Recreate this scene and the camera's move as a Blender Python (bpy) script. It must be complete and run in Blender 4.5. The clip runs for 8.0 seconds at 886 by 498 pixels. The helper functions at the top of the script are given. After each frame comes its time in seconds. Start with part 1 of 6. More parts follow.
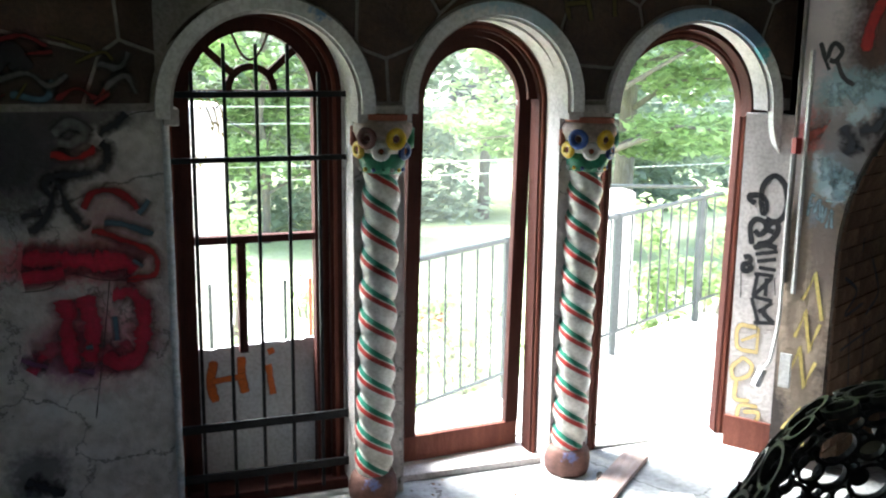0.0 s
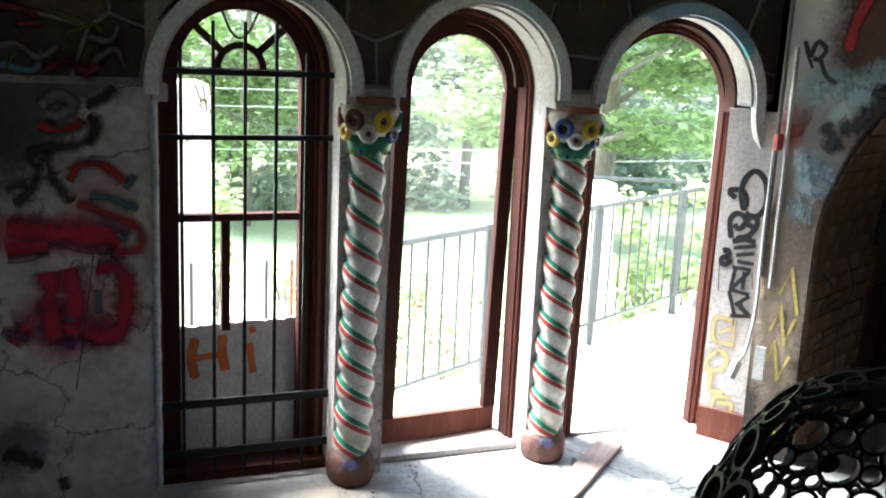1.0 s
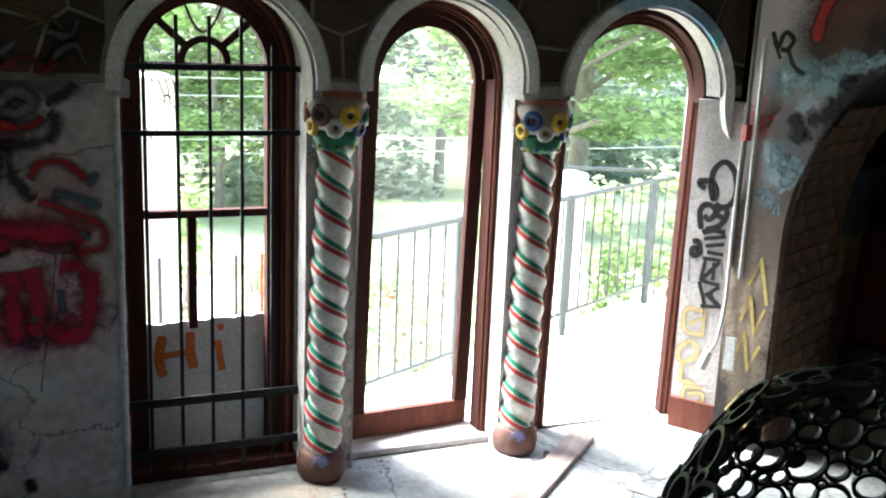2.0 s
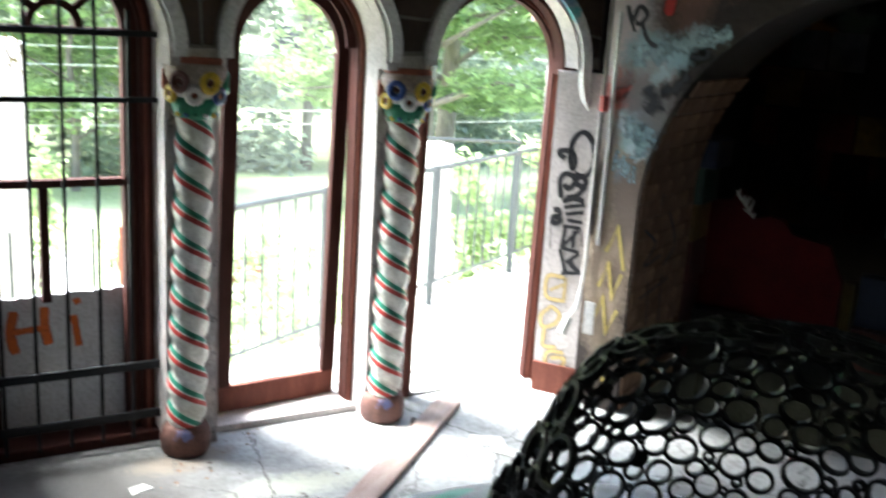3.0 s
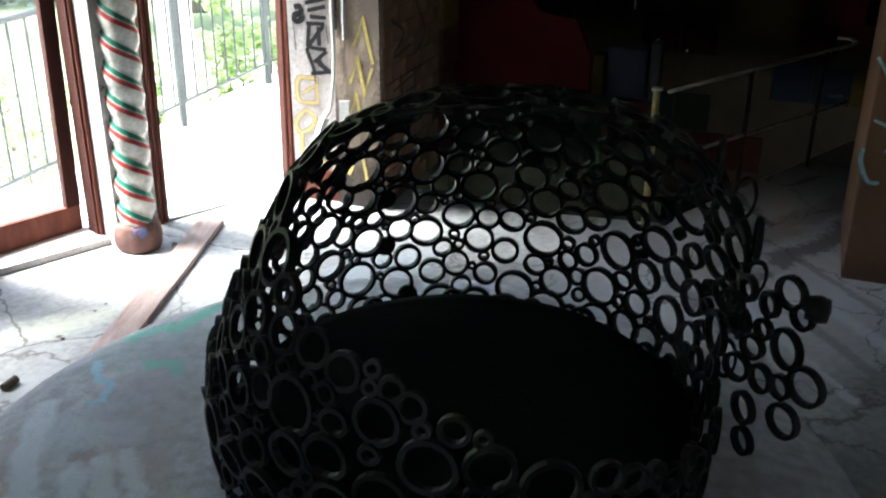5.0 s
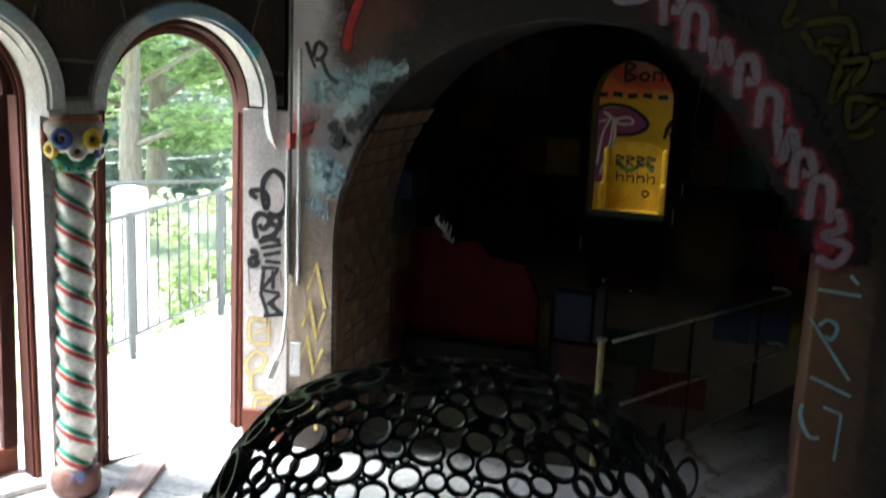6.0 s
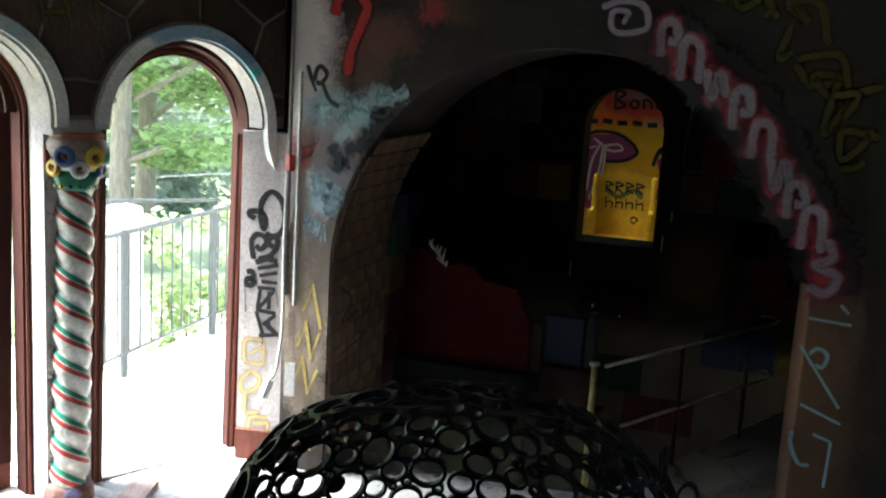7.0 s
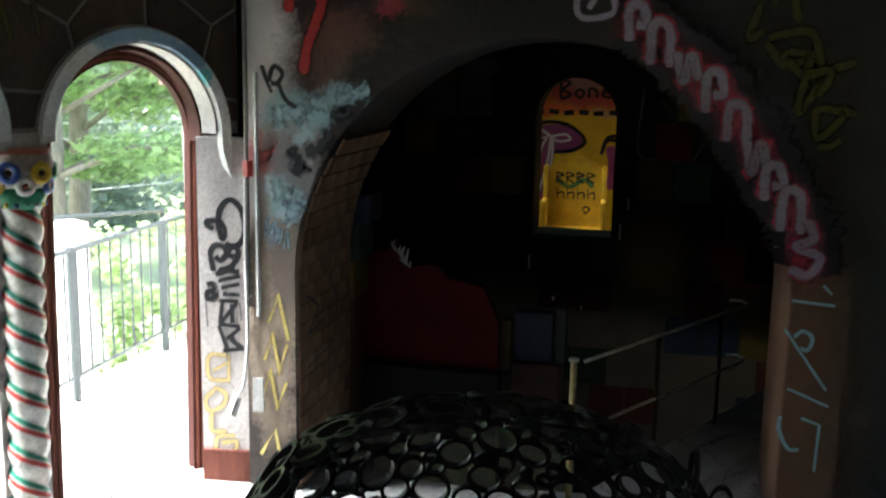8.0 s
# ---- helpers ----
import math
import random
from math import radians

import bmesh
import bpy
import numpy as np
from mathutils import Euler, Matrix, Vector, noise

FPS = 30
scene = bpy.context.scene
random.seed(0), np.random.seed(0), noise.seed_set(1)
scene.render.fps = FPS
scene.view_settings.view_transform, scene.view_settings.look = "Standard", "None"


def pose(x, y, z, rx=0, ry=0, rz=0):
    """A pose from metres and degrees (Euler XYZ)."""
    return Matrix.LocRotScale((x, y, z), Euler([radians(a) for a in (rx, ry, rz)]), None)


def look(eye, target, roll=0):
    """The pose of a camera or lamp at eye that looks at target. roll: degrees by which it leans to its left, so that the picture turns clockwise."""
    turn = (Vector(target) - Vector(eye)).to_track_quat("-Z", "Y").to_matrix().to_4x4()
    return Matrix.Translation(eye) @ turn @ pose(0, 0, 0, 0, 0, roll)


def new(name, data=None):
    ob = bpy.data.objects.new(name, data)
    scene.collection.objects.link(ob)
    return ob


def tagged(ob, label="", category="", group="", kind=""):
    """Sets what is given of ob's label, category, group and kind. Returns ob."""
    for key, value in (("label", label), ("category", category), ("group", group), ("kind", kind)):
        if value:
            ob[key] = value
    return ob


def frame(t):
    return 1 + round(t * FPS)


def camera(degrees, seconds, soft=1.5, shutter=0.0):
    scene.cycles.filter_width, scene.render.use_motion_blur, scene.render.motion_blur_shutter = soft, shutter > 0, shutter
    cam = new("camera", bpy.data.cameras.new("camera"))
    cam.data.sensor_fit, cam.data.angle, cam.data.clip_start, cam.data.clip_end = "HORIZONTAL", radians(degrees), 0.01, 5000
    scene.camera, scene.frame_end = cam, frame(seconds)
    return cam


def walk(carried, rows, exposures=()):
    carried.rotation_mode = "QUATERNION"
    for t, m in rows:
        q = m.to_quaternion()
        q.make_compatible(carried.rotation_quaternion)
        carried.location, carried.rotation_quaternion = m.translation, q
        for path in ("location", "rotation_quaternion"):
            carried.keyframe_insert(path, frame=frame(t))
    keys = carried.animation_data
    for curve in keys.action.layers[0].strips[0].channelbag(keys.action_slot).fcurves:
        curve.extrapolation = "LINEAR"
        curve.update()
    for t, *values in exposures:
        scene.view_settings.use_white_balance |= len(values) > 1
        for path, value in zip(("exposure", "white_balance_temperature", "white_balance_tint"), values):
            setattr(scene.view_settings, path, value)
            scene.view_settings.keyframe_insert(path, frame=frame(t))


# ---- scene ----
cam = camera(48.08, 8.0, soft=2.0, shutter=0.4)
PATH = [
    (0.0, look((-0.000, -0.000, 2.100), (0.998, 2.764, 1.498), 0.66)),
    (0.5, look((-0.027, -0.024, 2.083), (1.040, 2.711, 1.466), 2.27)),
    (1.0, look((-0.035, -0.029, 2.081), (1.023, 2.706, 1.451), 2.63)),
    (1.2, look((-0.024, -0.016, 2.092), (1.039, 2.713, 1.444), 2.58)),
    (2.3, look((0.008, -0.006, 2.112), (1.190, 2.671, 1.453), 2.61)),
    (2.5, look((-0.000, -0.008, 2.107), (1.243, 2.644, 1.461), 2.88)),
    (3.0, look((0.018, -0.037, 2.091), (1.489, 2.476, 1.370), 3.57)),
    (3.5, look((0.095, -0.043, 2.027), (1.793, 2.241, 1.078), 3.54)),
    (4.0, look((0.144, -0.050, 1.983), (1.915, 2.067, 0.808), 2.28)),
    (4.2, look((0.171, -0.054, 1.969), (1.957, 2.017, 0.738), 1.72)),
    (5.3, look((0.267, -0.046, 2.018), (2.195, 1.931, 0.845), 0.94)),
    (5.5, look((0.275, -0.036, 2.056), (2.274, 1.965, 1.057), 1.32)),
    (6.0, look((0.245, -0.059, 2.139), (2.350, 1.993, 1.538), 2.32)),
    (6.5, look((0.212, -0.058, 2.156), (2.373, 1.969, 1.685), 3.74)),
    (7.0, look((0.166, -0.049, 2.152), (2.311, 1.979, 1.619), 3.43)),
    (7.5, look((0.175, 0.050, 2.119), (2.350, 2.018, 1.488), 3.98)),
    (8.0, look((0.192, 0.180, 2.130), (2.459, 2.070, 1.596), 1.02)),
]
walk(cam, PATH, [(0.0, 3.17, 6050, 4)])

# ---- light ----
world = bpy.data.worlds.new("sky_world")
scene.world = world
world.use_nodes = True
wn = world.node_tree.nodes
sky = wn.new("ShaderNodeTexSky")
sky.sky_type = 'NISHITA'
sky.sun_disc = False
sky.sun_elevation = radians(60)
sky.sun_rotation = radians(-40)
sky.air_density = 1.0
sky.dust_density = 3.0
wn["Background"].inputs[1].default_value = 0.15
world.node_tree.links.new(sky.outputs[0], wn["Background"].inputs[0])
sun = new("sun", bpy.data.lights.new("sun", 'SUN'))
sun.data.energy = 4.2
sun.data.angle = radians(30)
sun.data.color = (1.0, 0.97, 0.94)
sun.matrix_world = look((-6, 7.2, 15.5), (0, 0, 0))


# ---- materials ----
def mat(name, color, rough=0.8, metal=0.0, var=0.25, scale=6.0, bump=0.3, fine=60.0, color2=None, colour_spots=(), coords='Object', island=0.0, stretch=None, trans=0.0, cracks=0.0, lines=()):
    """A weathered surface: base colour with blotches at one scale, grain at another, relief, and soft colour spots,
    for sprayed paint and for painted light and shade (centre, radii, colour, strength), in object space."""
    m = bpy.data.materials.new(name)
    m.use_nodes = True
    n, l = m.node_tree.nodes, m.node_tree.links
    b = n["Principled BSDF"]
    b.inputs["Roughness"].default_value = rough
    b.inputs["Metallic"].default_value = metal
    tc = n.new("ShaderNodeTexCoord")
    co = tc.outputs[coords]
    if stretch:
        mp = n.new("ShaderNodeMapping")
        mp.inputs["Scale"].default_value = stretch
        l.new(co, mp.inputs[0])
        co = mp.outputs[0]
    big = n.new("ShaderNodeTexNoise")
    big.inputs["Scale"].default_value = scale
    big.inputs["Detail"].default_value = 6
    big.inputs["Roughness"].default_value = 0.65
    l.new(co, big.inputs["Vector"])
    small = n.new("ShaderNodeTexNoise")
    small.inputs["Scale"].default_value = fine
    small.inputs["Detail"].default_value = 4
    l.new(co, small.inputs["Vector"])
    ramp = n.new("ShaderNodeValToRGB")
    ramp.color_ramp.elements[0].position = 0.32
    ramp.color_ramp.elements[1].position = 0.68
    c2 = color2 or tuple(c * (1 - 1.6 * var) for c in color)
    ramp.color_ramp.elements[0].color = (*c2, 1)
    ramp.color_ramp.elements[1].color = (*color, 1)
    l.new(big.outputs[0], ramp.inputs[0])
    mix = n.new("ShaderNodeMix")
    mix.data_type, mix.blend_type = 'RGBA', 'MULTIPLY'
    mix.inputs[0].default_value = 0.5
    l.new(ramp.outputs[0], mix.inputs[6])
    r2 = n.new("ShaderNodeValToRGB")
    r2.color_ramp.elements[0].color = (0.55, 0.53, 0.5, 1)
    r2.color_ramp.elements[1].color = (1, 1, 1, 1)
    r2.color_ramp.elements[0].position, r2.color_ramp.elements[1].position = 0.35, 0.6
    l.new(small.outputs[0], r2.inputs[0])
    l.new(r2.outputs[0], mix.inputs[7])
    out = mix.outputs[2]
    if colour_spots:
        wob = n.new("ShaderNodeTexNoise")
        wob.inputs["Scale"].default_value = 5.0
        wob.inputs["Detail"].default_value = 5
        l.new(tc.outputs['Object'], wob.inputs["Vector"])
        ma = n.new("ShaderNodeVectorMath")
        ma.operation = 'MULTIPLY_ADD'
        ma.inputs[1].default_value = (0.22, 0.22, 0.22)
        ma.inputs[2].default_value = (-0.17, -0.17, -0.17)
        l.new(wob.outputs[1], ma.inputs[0])
        mist = n.new("ShaderNodeTexNoise")
        mist.inputs["Scale"].default_value = 42.0
        mist.inputs["Detail"].default_value = 4
        l.new(tc.outputs['Object'], mist.inputs["Vector"])
        mm_ = n.new("ShaderNodeVectorMath")
        mm_.operation = 'MULTIPLY_ADD'
        mm_.inputs[1].default_value = (0.12, 0.12, 0.12)
        l.new(mist.outputs[1], mm_.inputs[0])
        l.new(ma.outputs[0], mm_.inputs[2])
        ad = n.new("ShaderNodeVectorMath")
        l.new(tc.outputs['Object'], ad.inputs[0])
        l.new(mm_.outputs[0], ad.inputs[1])
        for centre, radii, col, amount in colour_spots:
            mp = n.new("ShaderNodeMapping")
            mp.vector_type = 'POINT'
            mp.inputs["Scale"].default_value = [1 / r for r in radii]
            mp.inputs["Location"].default_value = [-c / r for c, r in zip(centre, radii)]
            l.new(ad.outputs[0], mp.inputs[0])
            ln = n.new("ShaderNodeVectorMath")
            ln.operation = 'LENGTH'
            l.new(mp.outputs[0], ln.inputs[0])
            mr = n.new("ShaderNodeMapRange")
            mr.inputs[1].default_value, mr.inputs[2].default_value = 1.2, 0.55
            mr.inputs[3].default_value, mr.inputs[4].default_value = 0.0, amount
            l.new(ln.outputs["Value"], mr.inputs[0])
            mx = n.new("ShaderNodeMix")
            mx.data_type = 'RGBA'
            l.new(mr.outputs[0], mx.inputs[0])
            l.new(out, mx.inputs[6])
            mx.inputs[7].default_value = (*col, 1)
            out = mx.outputs[2]
    if lines:
        wob = n.new("ShaderNodeTexNoise")
        wob.inputs["Scale"].default_value = 16.0
        wob.inputs["Detail"].default_value = 6
        l.new(tc.outputs['Object'], wob.inputs["Vector"])
        ma = n.new("ShaderNodeVectorMath")
        ma.operation = 'MULTIPLY_ADD'
        ma.inputs[1].default_value = (0.07, 0.07, 0.0)
        ma.inputs[2].default_value = (-0.035, -0.035, 0.0)
        l.new(wob.outputs[1], ma.inputs[0])
        ad = n.new("ShaderNodeVectorMath")
        l.new(tc.outputs['Object'], ad.inputs[0])
        l.new(ma.outputs[0], ad.inputs[1])
        flat = n.new("ShaderNodeVectorMath")
        flat.operation = 'MULTIPLY'
        flat.inputs[1].default_value = (1, 1, 0)
        l.new(ad.outputs[0], flat.inputs[0])
        for pts, width, col, amount in lines:
            near = None
            for (ax, ay), (bx, by) in zip(pts, pts[1:]):
                dx, dy = bx - ax, by - ay
                sub = n.new("ShaderNodeVectorMath")
                sub.operation = 'SUBTRACT'
                sub.inputs[1].default_value = (ax, ay, 0)
                l.new(flat.outputs[0], sub.inputs[0])
                dot = n.new("ShaderNodeVectorMath")
                dot.operation = 'DOT_PRODUCT'
                k = dx * dx + dy * dy
                dot.inputs[1].default_value = (dx / k, dy / k, 0)
                l.new(sub.outputs[0], dot.inputs[0])
                cl_ = n.new("ShaderNodeClamp")
                l.new(dot.outputs["Value"], cl_.inputs[0])
                sc = n.new("ShaderNodeVectorMath")
                sc.operation = 'SCALE'
                sc.inputs[0].default_value = (dx, dy, 0)
                l.new(cl_.outputs[0], sc.inputs["Scale"])
                ds = n.new("ShaderNodeVectorMath")
                ds.operation = 'DISTANCE'
                l.new(sub.outputs[0], ds.inputs[0])
                l.new(sc.outputs[0], ds.inputs[1])
                if near is None:
                    near = ds.outputs["Value"]
                else:
                    mn = n.new("ShaderNodeMath")
                    mn.operation = 'MINIMUM'
                    l.new(near, mn.inputs[0])
                    l.new(ds.outputs["Value"], mn.inputs[1])
                    near = mn.outputs[0]
            mr = n.new("ShaderNodeMapRange")
            mr.inputs[1].default_value, mr.inputs[2].default_value = width * 0.62, width * 0.3
            mr.inputs[3].default_value, mr.inputs[4].default_value = 0.0, amount
            l.new(near, mr.inputs[0])
            mx = n.new("ShaderNodeMix")
            mx.data_type = 'RGBA'
            l.new(mr.outputs[0], mx.inputs[0])
            l.new(out, mx.inputs[6])
            mx.inputs[7].default_value = (*col, 1)
            out = mx.outputs[2]
    if island:
        oi = n.new("ShaderNodeObjectInfo")
        gi = n.new("ShaderNodeNewGeometry")
        su = n.new("ShaderNodeMath")
        l.new(oi.outputs["Random"], su.inputs[0])
        l.new(gi.outputs["Random Per Island"], su.inputs[1])
        fr = n.new("ShaderNodeMath")
        fr.operation = 'FRACT'
        l.new(su.outputs[0], fr.inputs[0])
        mr = n.new("ShaderNodeMapRange")
        mr.inputs[3].default_value, mr.inputs[4].default_value = 1 - island, 1 + island
        l.new(fr.outputs[0], mr.inputs[0])
        hs = n.new("ShaderNodeHueSaturation")
        l.new(mr.outputs[0], hs.inputs["Value"])
        l.new(out, hs.inputs["Color"])
        out = hs.outputs[0]
    if cracks:
        vo = n.new("ShaderNodeTexVoronoi")
        vo.feature = 'DISTANCE_TO_EDGE'
        vo.inputs["Scale"].default_value = cracks
        wv = n.new("ShaderNodeVectorMath")
        wv.operation = 'MULTIPLY_ADD'
        wv.inputs[1].default_value = (0.5, 0.5, 0.0)
        l.new(big.outputs[1], wv.inputs[0])
        l.new(co, wv.inputs[2])
        l.new(wv.outputs[0], vo.inputs["Vector"])
        cr_ = n.new("ShaderNodeMapRange")
        cr_.inputs[1].default_value, cr_.inputs[2].default_value = 0.002, 0.012
        cr_.inputs[3].default_value, cr_.inputs[4].default_value = 0.75, 0.0
        l.new(vo.outputs["Distance"], cr_.inputs[0])
        mx = n.new("ShaderNodeMix")
        mx.data_type = 'RGBA'
        l.new(cr_.outputs[0], mx.inputs[0])
        l.new(out, mx.inputs[6])
        mx.inputs[7].default_value = (0.09, 0.085, 0.08, 1)
        out = mx.outputs[2]
    l.new(out, b.inputs["Base Color"])
    if trans:
        b.inputs["Transmission Weight"].default_value = 0.0
        tr = n.new("ShaderNodeBsdfTranslucent")
        l.new(out, tr.inputs[0])
        ms = n.new("ShaderNodeMixShader")
        ms.inputs[0].default_value = trans
        l.new(b.outputs[0], ms.inputs[1])
        l.new(tr.outputs[0], ms.inputs[2])
        l.new(ms.outputs[0], n["Material Output"].inputs[0])
    if bump:
        bp = n.new("ShaderNodeBump")
        bp.inputs["Strength"].default_value = bump
        bp.inputs["Distance"].default_value = 0.02
        am = n.new("ShaderNodeMath")
        am.operation = 'MULTIPLY_ADD'
        am.inputs[1].default_value = 0.35
        l.new(small.outputs[0], am.inputs[0])
        l.new(big.outputs[0], am.inputs[2])
        l.new(am.outputs[0], bp.inputs["Height"])
        l.new(bp.outputs[0], b.inputs["Normal"])
    return m


def soft(m, edge=0.5, patchy=0.35, scale=30.0):
    """Turns a paint into a sprayed line: it thins out towards the sides of its stroke and wears off in spots."""
    n, l = m.node_tree.nodes, m.node_tree.links
    out = n["Material Output"]
    surface = out.inputs[0].links[0].from_socket
    uv = n.new("ShaderNodeTexCoord")
    sep = n.new("ShaderNodeSeparateXYZ")
    l.new(uv.outputs["UV"], sep.inputs[0])
    off = n.new("ShaderNodeMath")
    off.operation = 'SUBTRACT'
    off.inputs[1].default_value = 0.5
    l.new(sep.outputs[0], off.inputs[0])
    ab = n.new("ShaderNodeMath")
    ab.operation = 'ABSOLUTE'
    l.new(off.outputs[0], ab.inputs[0])
    no = n.new("ShaderNodeTexNoise")
    no.inputs["Scale"].default_value = scale
    no.inputs["Detail"].default_value = 4
    l.new(uv.outputs["Object"], no.inputs["Vector"])
    am = n.new("ShaderNodeMath")
    am.operation = 'MULTIPLY_ADD'
    am.inputs[1].default_value = patchy
    l.new(no.outputs[0], am.inputs[0])
    l.new(ab.outputs[0], am.inputs[2])
    mr = n.new("ShaderNodeMapRange")
    mr.inputs[1].default_value, mr.inputs[2].default_value = 0.5 + patchy * 0.45, 0.5 - 0.5 * edge + patchy * 0.45
    l.new(am.outputs[0], mr.inputs[0])
    tr, ms = n.new("ShaderNodeBsdfTransparent"), n.new("ShaderNodeMixShader")
    l.new(mr.outputs[0], ms.inputs[0])
    l.new(tr.outputs[0], ms.inputs[1])
    l.new(surface, ms.inputs[2])
    l.new(ms.outputs[0], out.inputs[0])
    return m


def matt(m, level=0.1):
    m.node_tree.nodes["Principled BSDF"].inputs["Specular IOR Level"].default_value = level
    return m


RED, PINK, BLUE, SKY, BLACK, YEL, ORANGE, WHITE = (0.5, 0.02, 0.03), (0.7, 0.1, 0.18), (0.05, 0.09, 0.3), (0.3, 0.5, 0.6), (0.012, 0.012, 0.016), (0.6, 0.48, 0.08), (0.75, 0.16, 0.02), (0.75, 0.74, 0.72)
M_plaster = mat("plaster", (0.62, 0.57, 0.55), 0.9, var=0.18, scale=3.5, bump=0.6)
M_mortar = mat("mortar", (0.3, 0.27, 0.25), 0.95, var=0.25, bump=0.5)
M_brownstone = mat("brown_stone_paint", (0.085, 0.05, 0.034), 0.8, var=0.3, bump=0.5, island=0.35)
M_white = mat("white_paint", (0.8, 0.79, 0.77), 0.6, var=0.1, scale=5, bump=0.3)
M_wood = mat("red_brown_wood", (0.062, 0.016, 0.011), 0.75, var=0.25, scale=7, bump=0.35, stretch=(6, 6, 1))
M_wood_worn = mat("worn_red_brown_wood", (0.17, 0.055, 0.036), 0.7, color2=(0.1, 0.028, 0.019), scale=4, bump=0.4, stretch=(5, 5, 1))
M_iron = mat("black_iron", (0.018, 0.019, 0.021), 0.5, 0.6, var=0.3, scale=20, bump=0.2)
M_panel = mat("grey_white_board", (0.72, 0.72, 0.72), 0.7, var=0.15, scale=4, bump=0.2)
M_orange = soft(mat("orange_spray", ORANGE, 0.6, var=0.1, bump=0.05), 0.3)
M_black_spray = soft(mat("black_spray", BLACK, 0.55, var=0.1, bump=0.05), 0.2, 0.2)
M_yellow_spray = soft(mat("yellow_spray", (0.78, 0.62, 0.2), 0.6, var=0.1, bump=0.05), 0.4)
M_red_spray = soft(mat("red_spray", (0.5, 0.03, 0.03), 0.6, var=0.15, bump=0.05), 0.6)
M_blue_spray = soft(mat("pale_blue_spray", (0.4, 0.6, 0.66), 0.6, var=0.1, bump=0.05), 0.4)
M_lilac_spray = soft(mat("lilac_spray", (0.36, 0.3, 0.38), 0.6, var=0.15, bump=0.05), 0.5)
M_pink_spray = soft(mat("pink_spray", (0.6, 0.05, 0.1), 0.6, var=0.15, bump=0.05), 0.8)
M_mustard_spray = soft(mat("mustard_spray", (0.1, 0.076, 0.008), 0.7, var=0.3, bump=0.05), 0.6)
M_crimson_spray = soft(mat("crimson_spray", (0.55, 0.02, 0.06), 0.7, var=0.3, scale=9, bump=0.1), 0.8, 0.5, 12.0)
M_teal_spray = soft(mat("teal_spray", (0.1, 0.18, 0.24), 0.7, var=0.3, scale=12, bump=0.1), 0.9, 0.5, 12.0)
M_grey_spray = soft(mat("grey_spray", (0.24, 0.23, 0.23), 0.7, var=0.3, scale=14, bump=0.05), 0.8)
M_ochre_spray = soft(mat("ochre_spray", (0.62, 0.47, 0.2), 0.6, var=0.1, bump=0.05), 0.5, 0.4)
M_mist_spray = soft(mat("pale_blue_mist", (0.42, 0.58, 0.63), 0.7, var=0.3, scale=14, bump=0.05), 0.9, 0.9, 38.0)
M_smoke_spray = soft(mat("dark_mist", (0.03, 0.032, 0.04), 0.7, var=0.2, scale=20, bump=0.05), 0.8, 0.6, 30.0)
M_salmon_spray = soft(mat("salmon_mist", (0.6, 0.16, 0.13), 0.7, var=0.2, scale=20, bump=0.05), 0.9, 0.8, 38.0)
M_rose_mist = soft(mat("rose_mist", (0.5, 0.1, 0.14), 0.7, var=0.3, scale=9, bump=0.1), 0.95, 0.45, 16.0)
M_violet_spray = soft(mat("violet_mist", (0.16, 0.06, 0.16), 0.7, var=0.3, scale=9, bump=0.1), 0.95, 0.6, 16.0)
M_redhaze = soft(mat("red_haze", (0.42, 0.02, 0.02), 0.7, var=0.3, scale=9, bump=0.1), 0.9, 0.5, 14.0)
M_dullred = soft(mat("dull_red_spray", (0.16, 0.012, 0.014), 0.8, var=0.3, scale=9, bump=0.1), 0.9, 0.5, 14.0)
M_dullgrey = soft(mat("dull_grey_spray", (0.13, 0.125, 0.125), 0.8, var=0.3, scale=9, bump=0.1), 0.9, 0.5, 14.0)
M_white_spray = soft(mat("white_spray", (0.78, 0.76, 0.78), 0.7, var=0.1, bump=0.05), 0.5)
M_dryleaf = mat("dry_leaf", (0.5, 0.4, 0.12), 0.8, var=0.2, bump=0.1)
M_steel = mat("railing_paint", (0.06, 0.07, 0.075), 0.5, 0.3, var=0.2, bump=0.1)
# Base colour lightened to carry the highlight along the worn tubes.
M_rail_old = mat("worn_tube", (0.62, 0.58, 0.52), 0.4, 0.0, var=0.3, scale=15, bump=0.1)
M_post_yellow = mat("old_yellow_tube", (0.5, 0.4, 0.16), 0.5, 0.2, var=0.3, scale=15, bump=0.1)
M_concrete_out = mat("pale_concrete", (0.6, 0.59, 0.56), 0.9, var=0.1, scale=2, bump=0.3)
